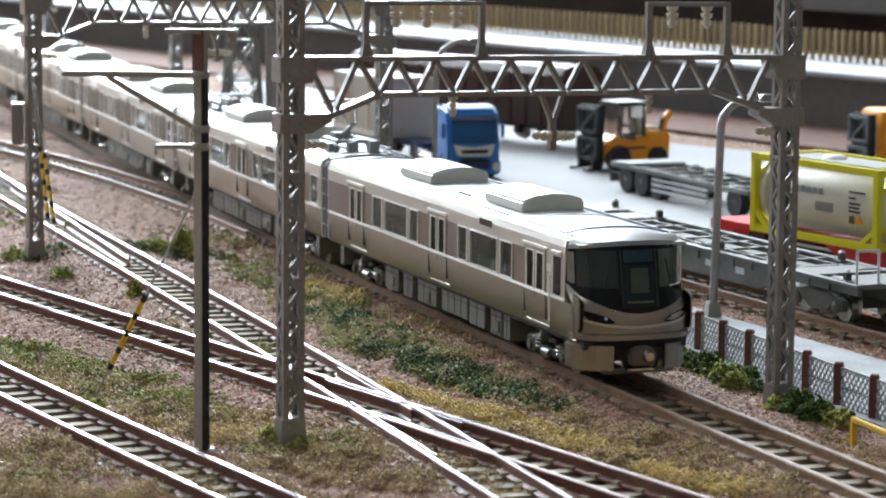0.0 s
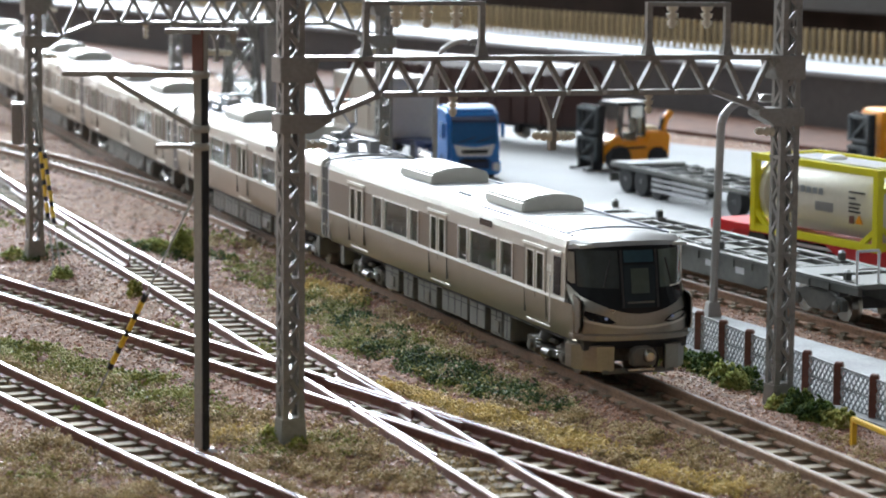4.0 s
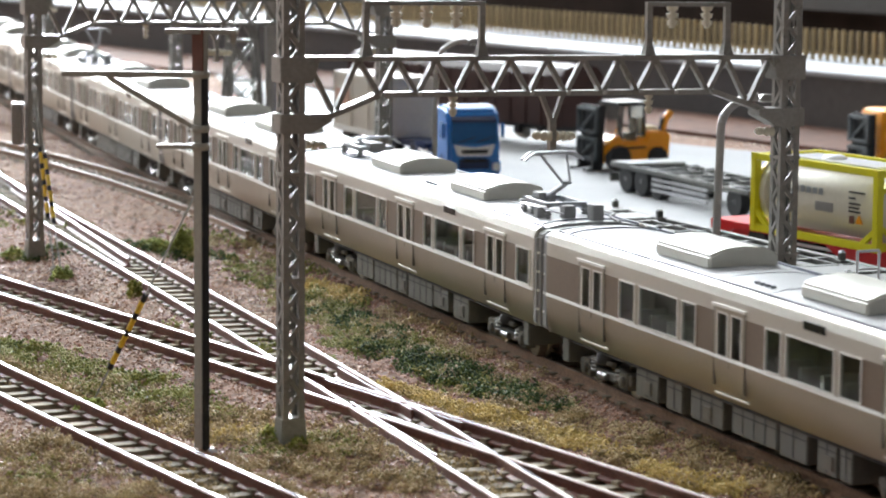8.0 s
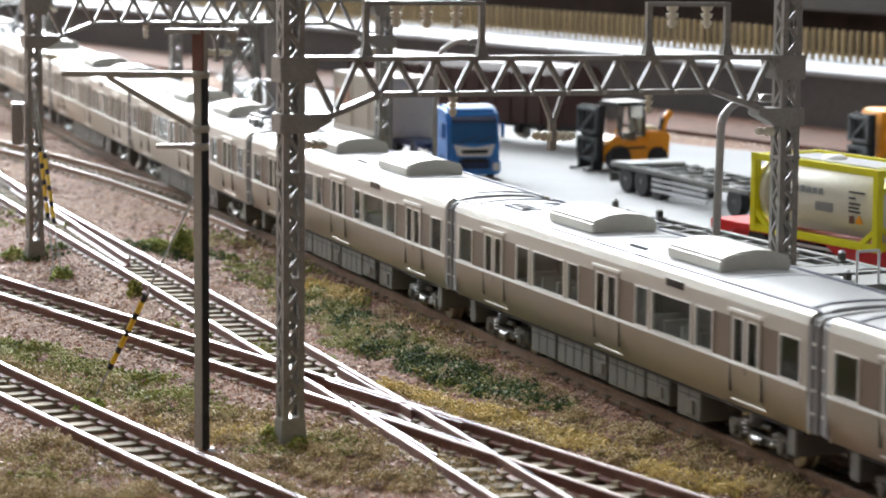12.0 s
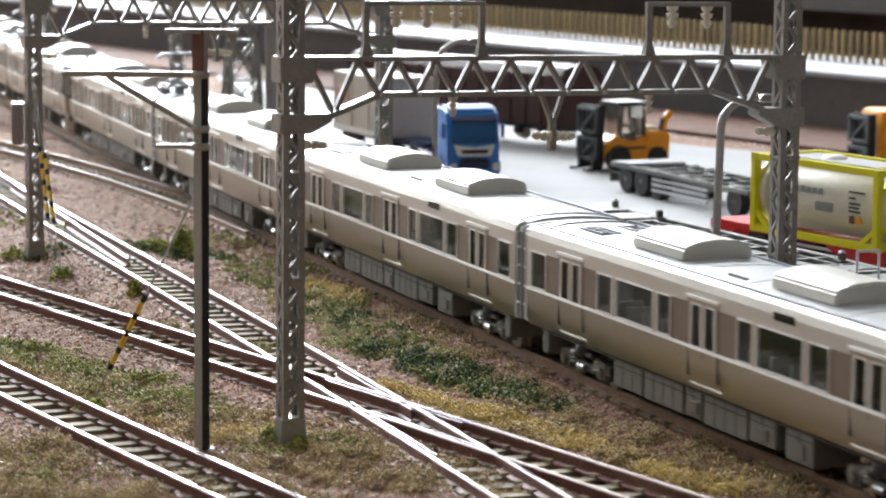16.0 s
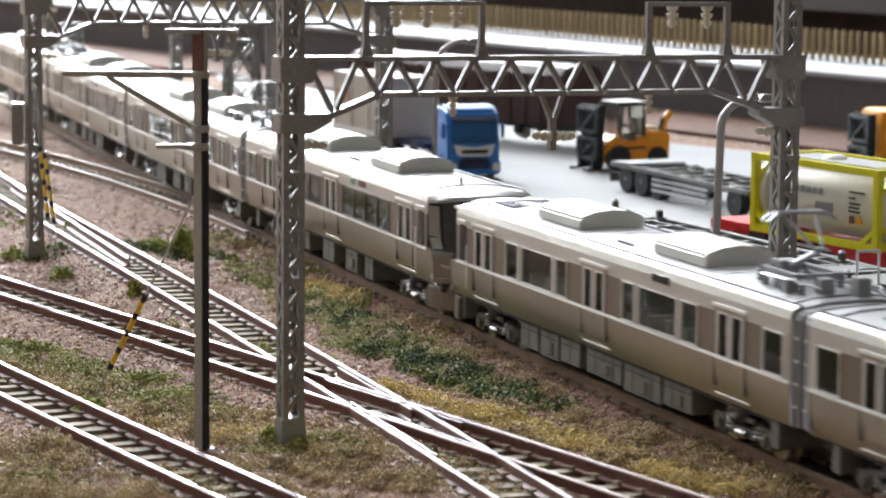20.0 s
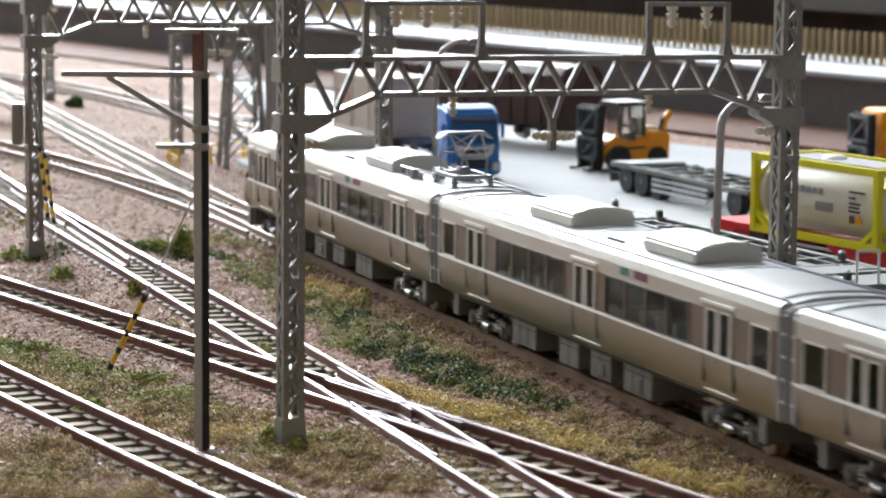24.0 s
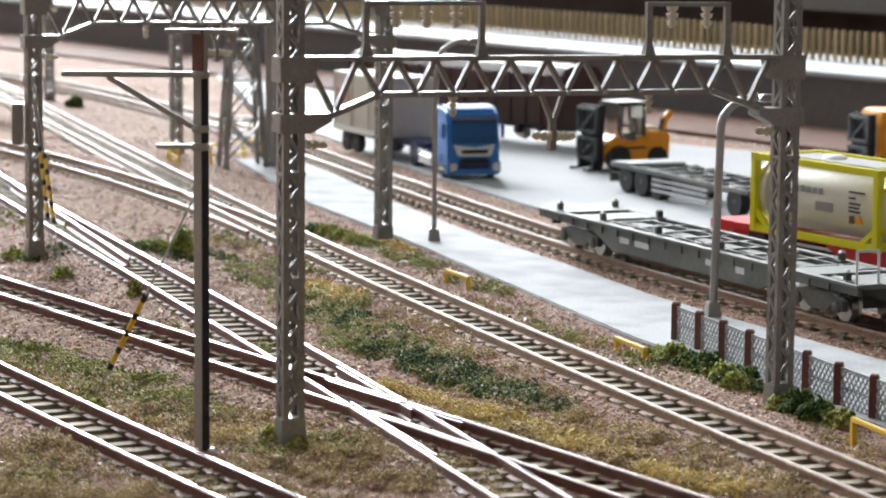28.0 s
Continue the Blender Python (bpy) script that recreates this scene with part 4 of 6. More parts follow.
# how far the front door of the leading car has gone along the line
RUN = [(0.0, -45.8), (3.4, -45.8), (4.3, -45.4), (5.0, -42.6), (5.5, -35.1), (6.0, -18.4), (6.5, 3.1), (7.0, 24.7), (7.5, 46.9), (8.0, 70.0), (8.5, 93.4),
       (9.0, 117.0), (9.5, 142.0), (10.0, 169.8), (10.5, 200.0), (11.0, 231.7), (11.5, 263.4), (12.0, 295.8), (12.5, 329.1), (13.5, 400.5),
       (14.5, 476.7), (15.0, 515.1), (15.5, 554.9), (16.0, 596.0), (16.5, 638.5), (17.0, 681.5), (17.5, 725.2), (18.0, 771.2), (18.5, 817.6),
       (19.0, 864.2), (19.5, 911.5), (20.0, 958.8), (20.5, 1007.0), (21.0, 1056.2), (21.5, 1105.5), (22.5, 1205.0), (23.5, 1306.1), (24.0, 1355.9), (24.5, 1408.9),
       (25.0, 1464.0), (25.5, 1519.5), (26.0, 1574.6), (26.5, 1628.8), (27.0, 1683.5), (28.0, 1794.0)]


def car_pose(s):
    """The pose of a car whose front door stands at s: both bogies are on the line."""
    c = s - 41.7
    a, b = on_main(c + 46.5), on_main(c - 46.5)
    return at((a[0] + b[0]) / 2, (a[1] + b[1]) / 2, 0, math.degrees(math.atan2(a[1] - b[1], a[0] - b[0])))


def build_train():
    silver = "silver commuter train car with brown window band on the main track"
    later = "dull silver train car with wide dark windows on the main track"
    cars = [train_car("silver leading train car with black cab front and roof coolers", WINS_A[1:], False, front=True, seed=3)]
    mid = train_car(silver, WINS_A, False, seed=5)
    tail = train_car("silver train car with a black cab end coupled to another set", WINS_A, False, rear=True, seed=8, wide=False)
    b_head = train_car("dull silver cab car with wide dark windows, coupled behind", WINS_B, True, front=True, low=True, seed=11, wide=False)
    b_mid = train_car(later, WINS_B, True, low=True, seed=13)
    b_tail = train_car("dull silver last train car with cab end and pantograph", WINS_B, True, rear=True, low=True, seed=17, wide=False)
    mids = [mid] + [copy_thing(mid, Matrix()) for _ in range(5)]
    b_mids = [b_mid, copy_thing(b_mid, Matrix())]
    cars += mids + [tail, b_head] + b_mids + [b_tail]
    pantograph(cars[1], 48.0, True)
    pantograph(cars[1], -52.0, False, s=-1)
    roof_gear(cars[1], 58.5)
    pantograph(cars[4], 48.0, True)
    roof_gear(cars[4], 58.5)
    pantograph(cars[7], 48.0, True)
    roof_gear(cars[7], 58.5)
    pantograph(cars[9], 54.0, True, diamond=True)
    roof_gear(cars[9], 45.5)
    pantograph(cars[11], 54.0, True, diamond=True)
    roof_gear(cars[11], 45.5)
    for k, car in enumerate(cars):
        car.matrix_basis = car_pose(RUN[0][1] - PITCH * k)
    return cars


TRAIN = build_train()


def motions():
    for k, car in enumerate(TRAIN):
        walk(car, [(t, car_pose(s - PITCH * k)) for t, s in RUN])


# ---------------------------------------------------------------- the room and the layout behind
def room():
    white = mat("pale_room_paint", (0.45, 0.45, 0.44), 0.8, vary=0.03, scale=300, coarse=3)
    # for walls out of view, dark only to cut the bounced light
    dim = mat("dim_room_paint", (0.11, 0.105, 0.1), 0.85, vary=0.05, scale=300, coarse=3)
    floor_m = mat("room_floor_boards", (0.3, 0.2, 0.13), 0.5, vary=0.15, scale=40, coarse=5)

    def wall(name, label, boxes, material=white):
        sh = Shape()
        for b in boxes:
            sh.box(*b)
        return tagged(part(name, sh, material), label, "wall" if "wall" in name else "floor", kind="structure")

    X0, X1, Y0, Y1, Z0, Z1 = -4300, 2300, -2200, 3800, -760, 2620
    wall("floor", "brown wooden floor of the room", [(X0, X1, Y0, Y1, Z0 - 60, Z0)], floor_m)
    tagged(part("ceiling", Shape().box(X0, X1, Y0, Y1, Z1, Z1 + 60), white), "pale grey ceiling of the room", "ceiling", kind="structure")
    wall("wall_west", "pale grey painted room wall", [(X0 - 80, X0, Y0, Y1 + 80, Z0, Z1)])
    wall("wall_east", "dark grey painted room wall", [(X1, X1 + 80, Y0, Y1 + 80, Z0, Z1)], dim)
    wall("wall_south", "dark grey painted room wall", [(X0, X1, Y0 - 80, Y0, Z0, Z1)], dim)
    wall("wall_north", "pale grey painted room wall with a wide window opening",
         [(X0, X1, Y1, Y1 + 80, Z0, 200), (X0, X1, Y1, Y1 + 80, 2320, Z1), (X0, -2110, Y1, Y1 + 80, 200, 2320), (70, X1, Y1, Y1 + 80, 200, 2320)])
    win = thing("window_1", "wide white-framed window in the far room wall", "window", kind="structure")
    fm = mat("white_window_frame", (0.7, 0.7, 0.69), 0.4, vary=0.04)
    for x in (-2092, -1556, -1020, -484, 52):
        part("window_frame", Shape().box(x - 18, x + 18, Y1 + 20, Y1 + 70, 236, 2284), fm, win)
    for z in (200, 2284):
        part("window_frame", Shape().box(-2110, 70, Y1 + 20, Y1 + 70, z, z + 36), fm, win)
    part("window_sill", Shape().box(-2120, 80, Y1 - 20, Y1 + 18, 176, 199), fm, win)


room()


def back_layout():
    """The raised second board behind the yard: grey fascia, pale top, wooden picket fence."""
    a, b = Vector((-270, 1489, 0)), Vector((330, 594, 0))
    d = (b - a).normalized()
    n = Vector((-d.y, d.x, 0))
    turn = math.degrees(math.atan2(d.y, d.x))
    L = (b - a).length
    m = at(a.x, a.y, -0.9, turn)
    fascia_m = mat("dark_grey_fascia", (0.085, 0.08, 0.082), 0.7, vary=0.12, scale=300, coarse=8, second=(0.11, 0.1, 0.095))
    white_m = mat("pale_board_top", (0.42, 0.435, 0.46), 0.7, vary=0.05, scale=500, coarse=10)
    wood_m = mat("reddish_wood_strip", (0.1, 0.052, 0.037), 0.85, vary=0.2, scale=150, coarse=20, second=(0.16, 0.08, 0.055), spec=0.1)
    picket_m = mat("pale_wooden_picket", (0.34, 0.25, 0.13), 0.75, vary=0.15, scale=300, coarse=40, random_tint=0.2)
    board = thing("raised_board", "dark grey raised board with a pale top behind the yard", "board", m, kind="structure")
    part("fascia", Shape().box(0, L, 4, 10, -8, 16.1), fascia_m, board, bevel=0.3)
    part("board_top", Shape().box(0, L, 3.2, 75, 16.1, 17.7), white_m, board, bevel=0.3)
    part("wood_strip", Shape().box(0, L, -46, 4, -6, -0.5), wood_m, board, "reddish-brown wooden edging strip", bevel=0.4)
    part("wood_strip", Shape().box(0, L, -3, 3.9, -1.6, -0.4), wood_m, board, bevel=0.3)
    fence = thing("picket_fence", "pale wooden picket fence standing on the raised board", "fence", m)
    part("rail", Shape().box(0, L, 47.2, 47.9, 19.5, 20.5), picket_m, fence)
    one = Shape().spin([(0.85, 17.7), (0.85, 27.8), (0.7, 28.4), (0.35, 28.7)], (0, 0, 0), "z", 10).mesh("picket", [picket_m], smooth=True)
    u = 150.0
    while u < 860:
        part("picket", one, None, fence, m=at(u, 46.2, 0))
        u += 3.9
    paper = thing("paper_strip", "narrow red and white paper strip lying on the raised board", "paper", at(-10.5, 985, 16.8, turn))
    part("sheet", Shape().box(-20, 20, -5, 5, 0.05, 0.35), white_m, paper)
    part("red_band", Shape().box(-16, 12, -3.4, 2.0, 0.36, 0.5), mat("faded_red_paper", (0.55, 0.16, 0.17), 0.7), paper, "faded red band")
    dark_m = mat("dark_cabinet", (0.03, 0.02, 0.016), 0.85, vary=0.3, scale=60, coarse=6, spec=0.1)
    cab = thing("dark_cabinet", "dark brown cabinet standing behind the layout", "cabinet", m)
    part("carcass", Shape().box(-400, L + 700, 130, 500, -750, 62), dark_m, cab, bevel=2)
    part("shelf_edge", Shape().box(540, L + 700, 124, 132, 30, 40), mat("grey_shelf_edge", (0.1, 0.095, 0.092), 0.5), cab)


back_layout()
tagged(part("baseboard", Shape().box(-2600, 1800, -1650, 2240, -40, -6), mat("layout_baseboard", (0.35, 0.26, 0.17), 0.7, scale=80, coarse=8)), "wooden base board of the layout", "board", kind="structure")


# ---------------------------------------------------------------- lineside things
YARD = -2.0
M.update(
    yellow=mat("yellow_paint", (0.72, 0.47, 0.03), 0.45, vary=0.08),
    lemon=mat("lemon_frame_paint", (0.72, 0.66, 0.01), 0.4, vary=0.06),
    tank=mat("cream_tank", (0.66, 0.62, 0.52), 0.42, vary=0.05, coarse=50),
    red=mat("red_paint", (0.55, 0.01, 0.015), 0.4, vary=0.08),
    orange=mat("orange_paint", (0.84, 0.32, 0.005), 0.4, vary=0.06),
    blue=mat("blue_paint", (0.025, 0.19, 0.56), 0.35, vary=0.08),
    navy=mat("navy_chassis", (0.015, 0.03, 0.09), 0.5, vary=0.1),
    tyre=mat("black_tyre", (0.018, 0.018, 0.02), 0.7, vary=0.2),
    wagon=mat("grey_wagon", (0.062, 0.065, 0.058), 0.42, vary=0.15, second=(0.115, 0.117, 0.105), coarse=70),
    wagonl=mat("worn_grey_deck", (0.16, 0.163, 0.158), 0.45, vary=0.1),
    boxgrey=mat("beige_box_body", (0.52, 0.48, 0.42), 0.5, vary=0.06),
    maroon=mat("maroon_wagon", (0.05, 0.022, 0.02), 0.55, vary=0.15),
    post=mat("brown_fence_post", (0.14, 0.05, 0.035), 0.6, vary=0.2),
    wire=mat("grey_wire_mesh", (0.36, 0.38, 0.39), 0.5, 0.3, vary=0.1),
    steel=mat("pale_steel", (0.62, 0.63, 0.65), 0.3, 0.7, vary=0.08),
    lampgrey=mat("grey_lamp_post", (0.33, 0.315, 0.3), 0.32, 0.4, vary=0.1),
    trailer_deck=mat("grey_trailer_deck", (0.13, 0.135, 0.13), 0.4, vary=0.15, second=(0.2, 0.2, 0.19), coarse=60),
    pale=mat("pale_plate", (0.75, 0.75, 0.73), 0.5, vary=0.05),
    cabglass=mat("blue_cab_glass", (0.025, 0.11, 0.28), 0.1, vary=0.1),
)


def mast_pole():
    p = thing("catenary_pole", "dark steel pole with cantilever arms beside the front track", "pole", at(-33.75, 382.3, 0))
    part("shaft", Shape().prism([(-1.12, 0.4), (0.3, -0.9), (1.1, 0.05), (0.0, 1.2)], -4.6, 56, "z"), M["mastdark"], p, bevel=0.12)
    # black strip paints in the pole's shaded right side
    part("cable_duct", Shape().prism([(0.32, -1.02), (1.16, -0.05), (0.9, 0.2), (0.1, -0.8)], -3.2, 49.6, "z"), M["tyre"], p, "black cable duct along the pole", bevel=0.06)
    part("sleeve", Shape().prism([(-1.2, 0.42), (0.28, -1.0), (0.5, -0.85), (0.0, 1.25)], 49.8, 56.2, "z"), M["post"], p, "rust-brown sleeve")
    part("top_bar", Shape().box(-4.9, 5.2, -0.8, 0.8, 55.6, 56.3), M["mastdark"], p, bevel=0.1)
    part("arm", Shape().box(-19.2, 0, -0.7, 0.7, 49.6, 50.4), M["mastdark"], p, bevel=0.12)
    part("arm_brace", Shape().bar((-12.9, 0, 49.6), (-0.9, 0, 42.6), 0.55, 0.7), M["mastdark"], p)
    part("stub", Shape().box(-6.2, 0, -0.6, 0.6, 39.7, 40.3), M["mastdark"], p, bevel=0.1)
    part("hook", Shape().box(4.2, 4.9, -0.3, 0.3, 54.2, 55.7), M["mastdark"], p)
    part("base_plate", Shape().spin([(1.9, -4.8), (1.9, -3.3), (1.3, -2.9)], (0, 0, 0), "z", 16), M["mastdark"], p)
    for x in (-1.7, 1.6):
        part("bolt", Shape().spin([(0.6, -3.6), (0.6, -2.7), (0.3, -2.3)], (x, -1.2, 0), "z", 10), M["steel"], p, "bright bolt", smooth=True)
    for z in (50.0, 42.5, 40.0):
        part("collar", Shape().spin([(1.2, z - 0.5), (1.35, z), (1.2, z + 0.5)], (0, 0, 0), "z", 16), M["mastdark"], p)


def guy_wire(p, q, f0, f1, n=9):
    """A stay wire with a yellow and black sleeve between the fractions f0 and f1."""
    p, q = Vector(p), Vector(q)
    g = thing("stay_wire", "thin stay wire with a yellow and black striped sleeve", "stay wire", group="stay wires")
    part("wire", Shape().rod(p, q, 0.13, n=6), M["mastdark"], g)
    for i in range(n):
        c = 0.16 if i % 2 else -0.16
        a, b = p.lerp(q, f0 + (f1 - f0) * (i - c) / n), p.lerp(q, f0 + (f1 - f0) * (i + 1 + c) / n)
        part("sleeve_band", Shape().rod(a, b, 0.42, n=8), M["yellow"] if i % 2 else M["tyre"], g)
    part("anchor", Shape().spin([(0.9, -1), (0.7, 0.6), (0.3, 1.2)], tuple(p), "z", 8), M["mastdark"], g)


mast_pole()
guy_wire((-53.1, 409.0, -2.6), (-34.2, 382.3, 34.0), 0.2, 0.55)
guy_wire((-77.5, 556.0, -2.6), (-86.6, 582.0, 36.0), 0.24, 0.6)
guy_wire((-79.5, 560.0, -2.6), (-87.4, 583.0, 38.0), 0.24, 0.6)
switch_box = thing("switch_box", "grey cable box fixed to a gantry post", "box", at(-90.3, 583.5, 0))
part("box_body", Shape().box(-1.0, 1.1, -1.5, 1.5, 21.2, 29.6), M["mast"], switch_box, bevel=0.2)
part("box_lid", Shape().box(-1.2, 1.3, -1.7, 1.7, 29.6, 30.0), M["steel"], switch_box, bevel=0.1)


def street_lamp(x, y, high, reach, turn, r=0.75, lean=0.0, head=5.5):
    l = thing("street_lamp", "grey street lamp with a curved arm beside the path", "street lamp", at(x, y, 0, turn), group="street lamps")
    pts = [(0, 0, -2.2), (lean, 0, high - reach * 0.8)]
    for i in range(1, 9):
        a = math.pi / 2 * i / 8
        pts.append((lean + reach * (1 - math.cos(a)), 0, high - reach * 0.8 + reach * 0.8 * math.sin(a)))
    part("shaft", Shape().pipe(pts, r, 12), M["lampgrey"], l, smooth=True)
    part("lamp_head", Shape().taper(lean + reach, lean + reach + head, -1.1, 1.1, high - 0.7, high + 0.5, 0.6, 0.3), M["lampgrey"], l, bevel=0.2)
    part("diffuser", Shape().box(lean + reach + 0.6, lean + reach + head - 0.5, -0.8, 0.8, high - 0.95, high - 0.65), M["pale"], l)
    part("footing", Shape().taper(-1.4, 1.4, -1.4, 1.4, -2.4, 0.8, 0.35, 0.35), M["lampgrey"], l, bevel=0.15)


street_lamp(-2.0, 609.0, 42.5, 7.0, 0, 0.55, 0.0, 3.0)
street_lamp(49.7, 503.0, 38.4, 7.0, 15, 0.75, 0.9)
street_lamp(-72.3, 921.0, 46.0, 8.0, 0, 0.6)


def mesh_fence():
    pts = [(36.9, 488.0), (40.7, 476.2), (43.9, 466.3), (47.0, 456.5), (50.3, 446.7), (53.7, 436.7), (57.1, 426.5), (60.6, 416.0), (64.4, 405.4), (68.2, 395.0), (72.0, 384.5)]
    pts = pts[1:]
    f = thing("wire_fence", "grey wire mesh fence with red-brown posts beside the path", "fence", at(0, 0, 0))
    post = Shape().box(-0.65, 0.65, -0.65, 0.65, -3.0, 4.4).taper(-0.65, 0.65, -0.65, 0.65, 4.4, 4.7, 0.2, 0.2).mesh("post", [M["post"]])
    for x, y in pts:
        part("post", post, None, f, m=at(x, y, 0, -20))
    for (ax, ay), (bx, by) in zip(pts[:-1], pts[1:]):
        sh = Shape()
        n, z0, z1 = 8, -2.2, 3.9
        a, b = Vector((ax, ay, 0)), Vector((bx, by, 0))
        for i in range(-4, n):
            for s in (1, -1):
                u0, u1 = i / n, (i + 4) / n
                lo, hi = (z0, z1) if s > 0 else (z1, z0)
                c0, c1 = max(u0, 0.0), min(u1, 1.0)
                p = a.lerp(b, c0) + Vector((0, 0, lo + (hi - lo) * (c0 - u0) / (u1 - u0)))
                q = a.lerp(b, c1) + Vector((0, 0, lo + (hi - lo) * (c1 - u0) / (u1 - u0)))
                sh.bar(p, q, 0.16, 0.26)
        for z in (z0, 0.9, z1):
            sh.bar(a + Vector((0, 0, z)), b + Vector((0, 0, z)), 0.2, 0.3)
        part("mesh_panel", sh, M["wire"], f, "open grey wire mesh panel")


mesh_fence()


def hoop_rail(x, y, turn, length=11.5, high=3.0, label="small yellow hoop rail beside the main track"):
    h = thing("hoop_rail", label, "rail", at(x, y, -2.5, turn), group="yellow hoop rails")
    part("leg", Shape().bar((0, 0, -0.5), (0, 0, high), 0.75, 0.75), M["yellow"], h)
    part("leg", Shape().bar((length, 0, -0.5), (length, 0, high), 0.75, 0.75), M["yellow"], h)
    part("top_rail", Shape().bar((-0.4, 0, high), (length + 0.4, 0, high), 0.8, 0.7), M["yellow"], h, bevel=0.12)
    return h


hoop_rail(0.7, 549.0, -68, high=2.3)
hoop_rail(30.0, 468.5, -70, high=1.9)
hoop_rail(58.9, 388.5, -73, 13.5, 3.6)
for x, y, t, l in ((-79.0, 789.0, -76, 20.0), (-66.0, 779.0, 58, 24.0)):
    r = hoop_rail(x, y, t, l, 5.4, "yellow railing with two bars beside the tower")
    part("middle_rail", Shape().bar((0, 0, 2.6), (l, 0, 2.6), 0.6, 0.6), M["yellow"], r)
    for k in (0.33, 0.66):
        part("leg", Shape().bar((l * k, 0, -0.5), (l * k, 0, 5.4), 0.6, 0.6), M["yellow"], r)


def lattice_tower():
    t = thing("lattice_tower", "grey lattice light tower standing on the path", "tower", at(-56.5, 772.0, 0, 15))
    b, top, h = 5.6, 1.4, 66.0
    at_h = lambda z: b + (top - b) * z / h
    for sx in (-1, 1):
        for sy in (-1, 1):
            part("leg", Shape().bar((sx * b, sy * b, -2.4), (sx * top, sy * top, h), 1.1, 1.1), M["mast"], t)
    for i in range(6):
        z0, z1 = i * 11.0, (i + 1) * 11.0
        r0, r1 = at_h(z0), at_h(z1)
        for k in range(4):
            c = [(-1, -1), (1, -1), (1, 1), (-1, 1)]
            a, d = c[k], c[(k + 1) % 4]
            part("brace", Shape().bar((a[0] * r0, a[1] * r0, z0), (d[0] * r1, d[1] * r1, z1), 0.5, 0.6), M["mast"], t)
            part("brace", Shape().bar((d[0] * r0, d[1] * r0, z0), (a[0] * r1, a[1] * r1, z1), 0.5, 0.6), M["mast"], t)
            part("brace", Shape().bar((a[0] * r1, a[1] * r1, z1), (d[0] * r1, d[1] * r1, z1), 0.5, 0.6), M["mast"], t)
    c = thing("grey_column", "thick plain grey column beside the lattice tower", "column", at(-48.4, 774.0, 0))
    part("shaft", Shape().rod((0, 0, -2.4), (0, 0, 72), 1.9, 1.75, 16), M["lampgrey"], c, smooth=True)
    part("base", Shape().spin([(2.6, -2.4), (2.6, -0.8), (1.9, 0.2)], (0, 0, 0), "z", 16), M["lampgrey"], c)


lattice_tower()


# ---------------------------------------------------------------- things in the yard
def wheel_on(parent, x, y, z, r, w, rim=None, name="wheel"):
    o = math.copysign(1, y)
    t = part(name, Shape().spin([(r * 0.5, y - o * w / 2), (r * 0.93, y - o * w / 2), (r, y - o * w / 3), (r, y + o * w / 3), (r * 0.93, y + o * w / 2), (r * 0.62, y + o * w / 2)], (x, 0, z), "y", 20), M["tyre"], parent, smooth=True)
    part("rim", Shape().spin([(r * 0.62, y + o * w * 0.1), (r * 0.6, y + o * w * 0.46), (r * 0.3, y + o * w * 0.3), (r * 0.2, y + o * w * 0.5)], (x, 0, z), "y", 16), rim or M["wagonl"], t, smooth=True)
    return t


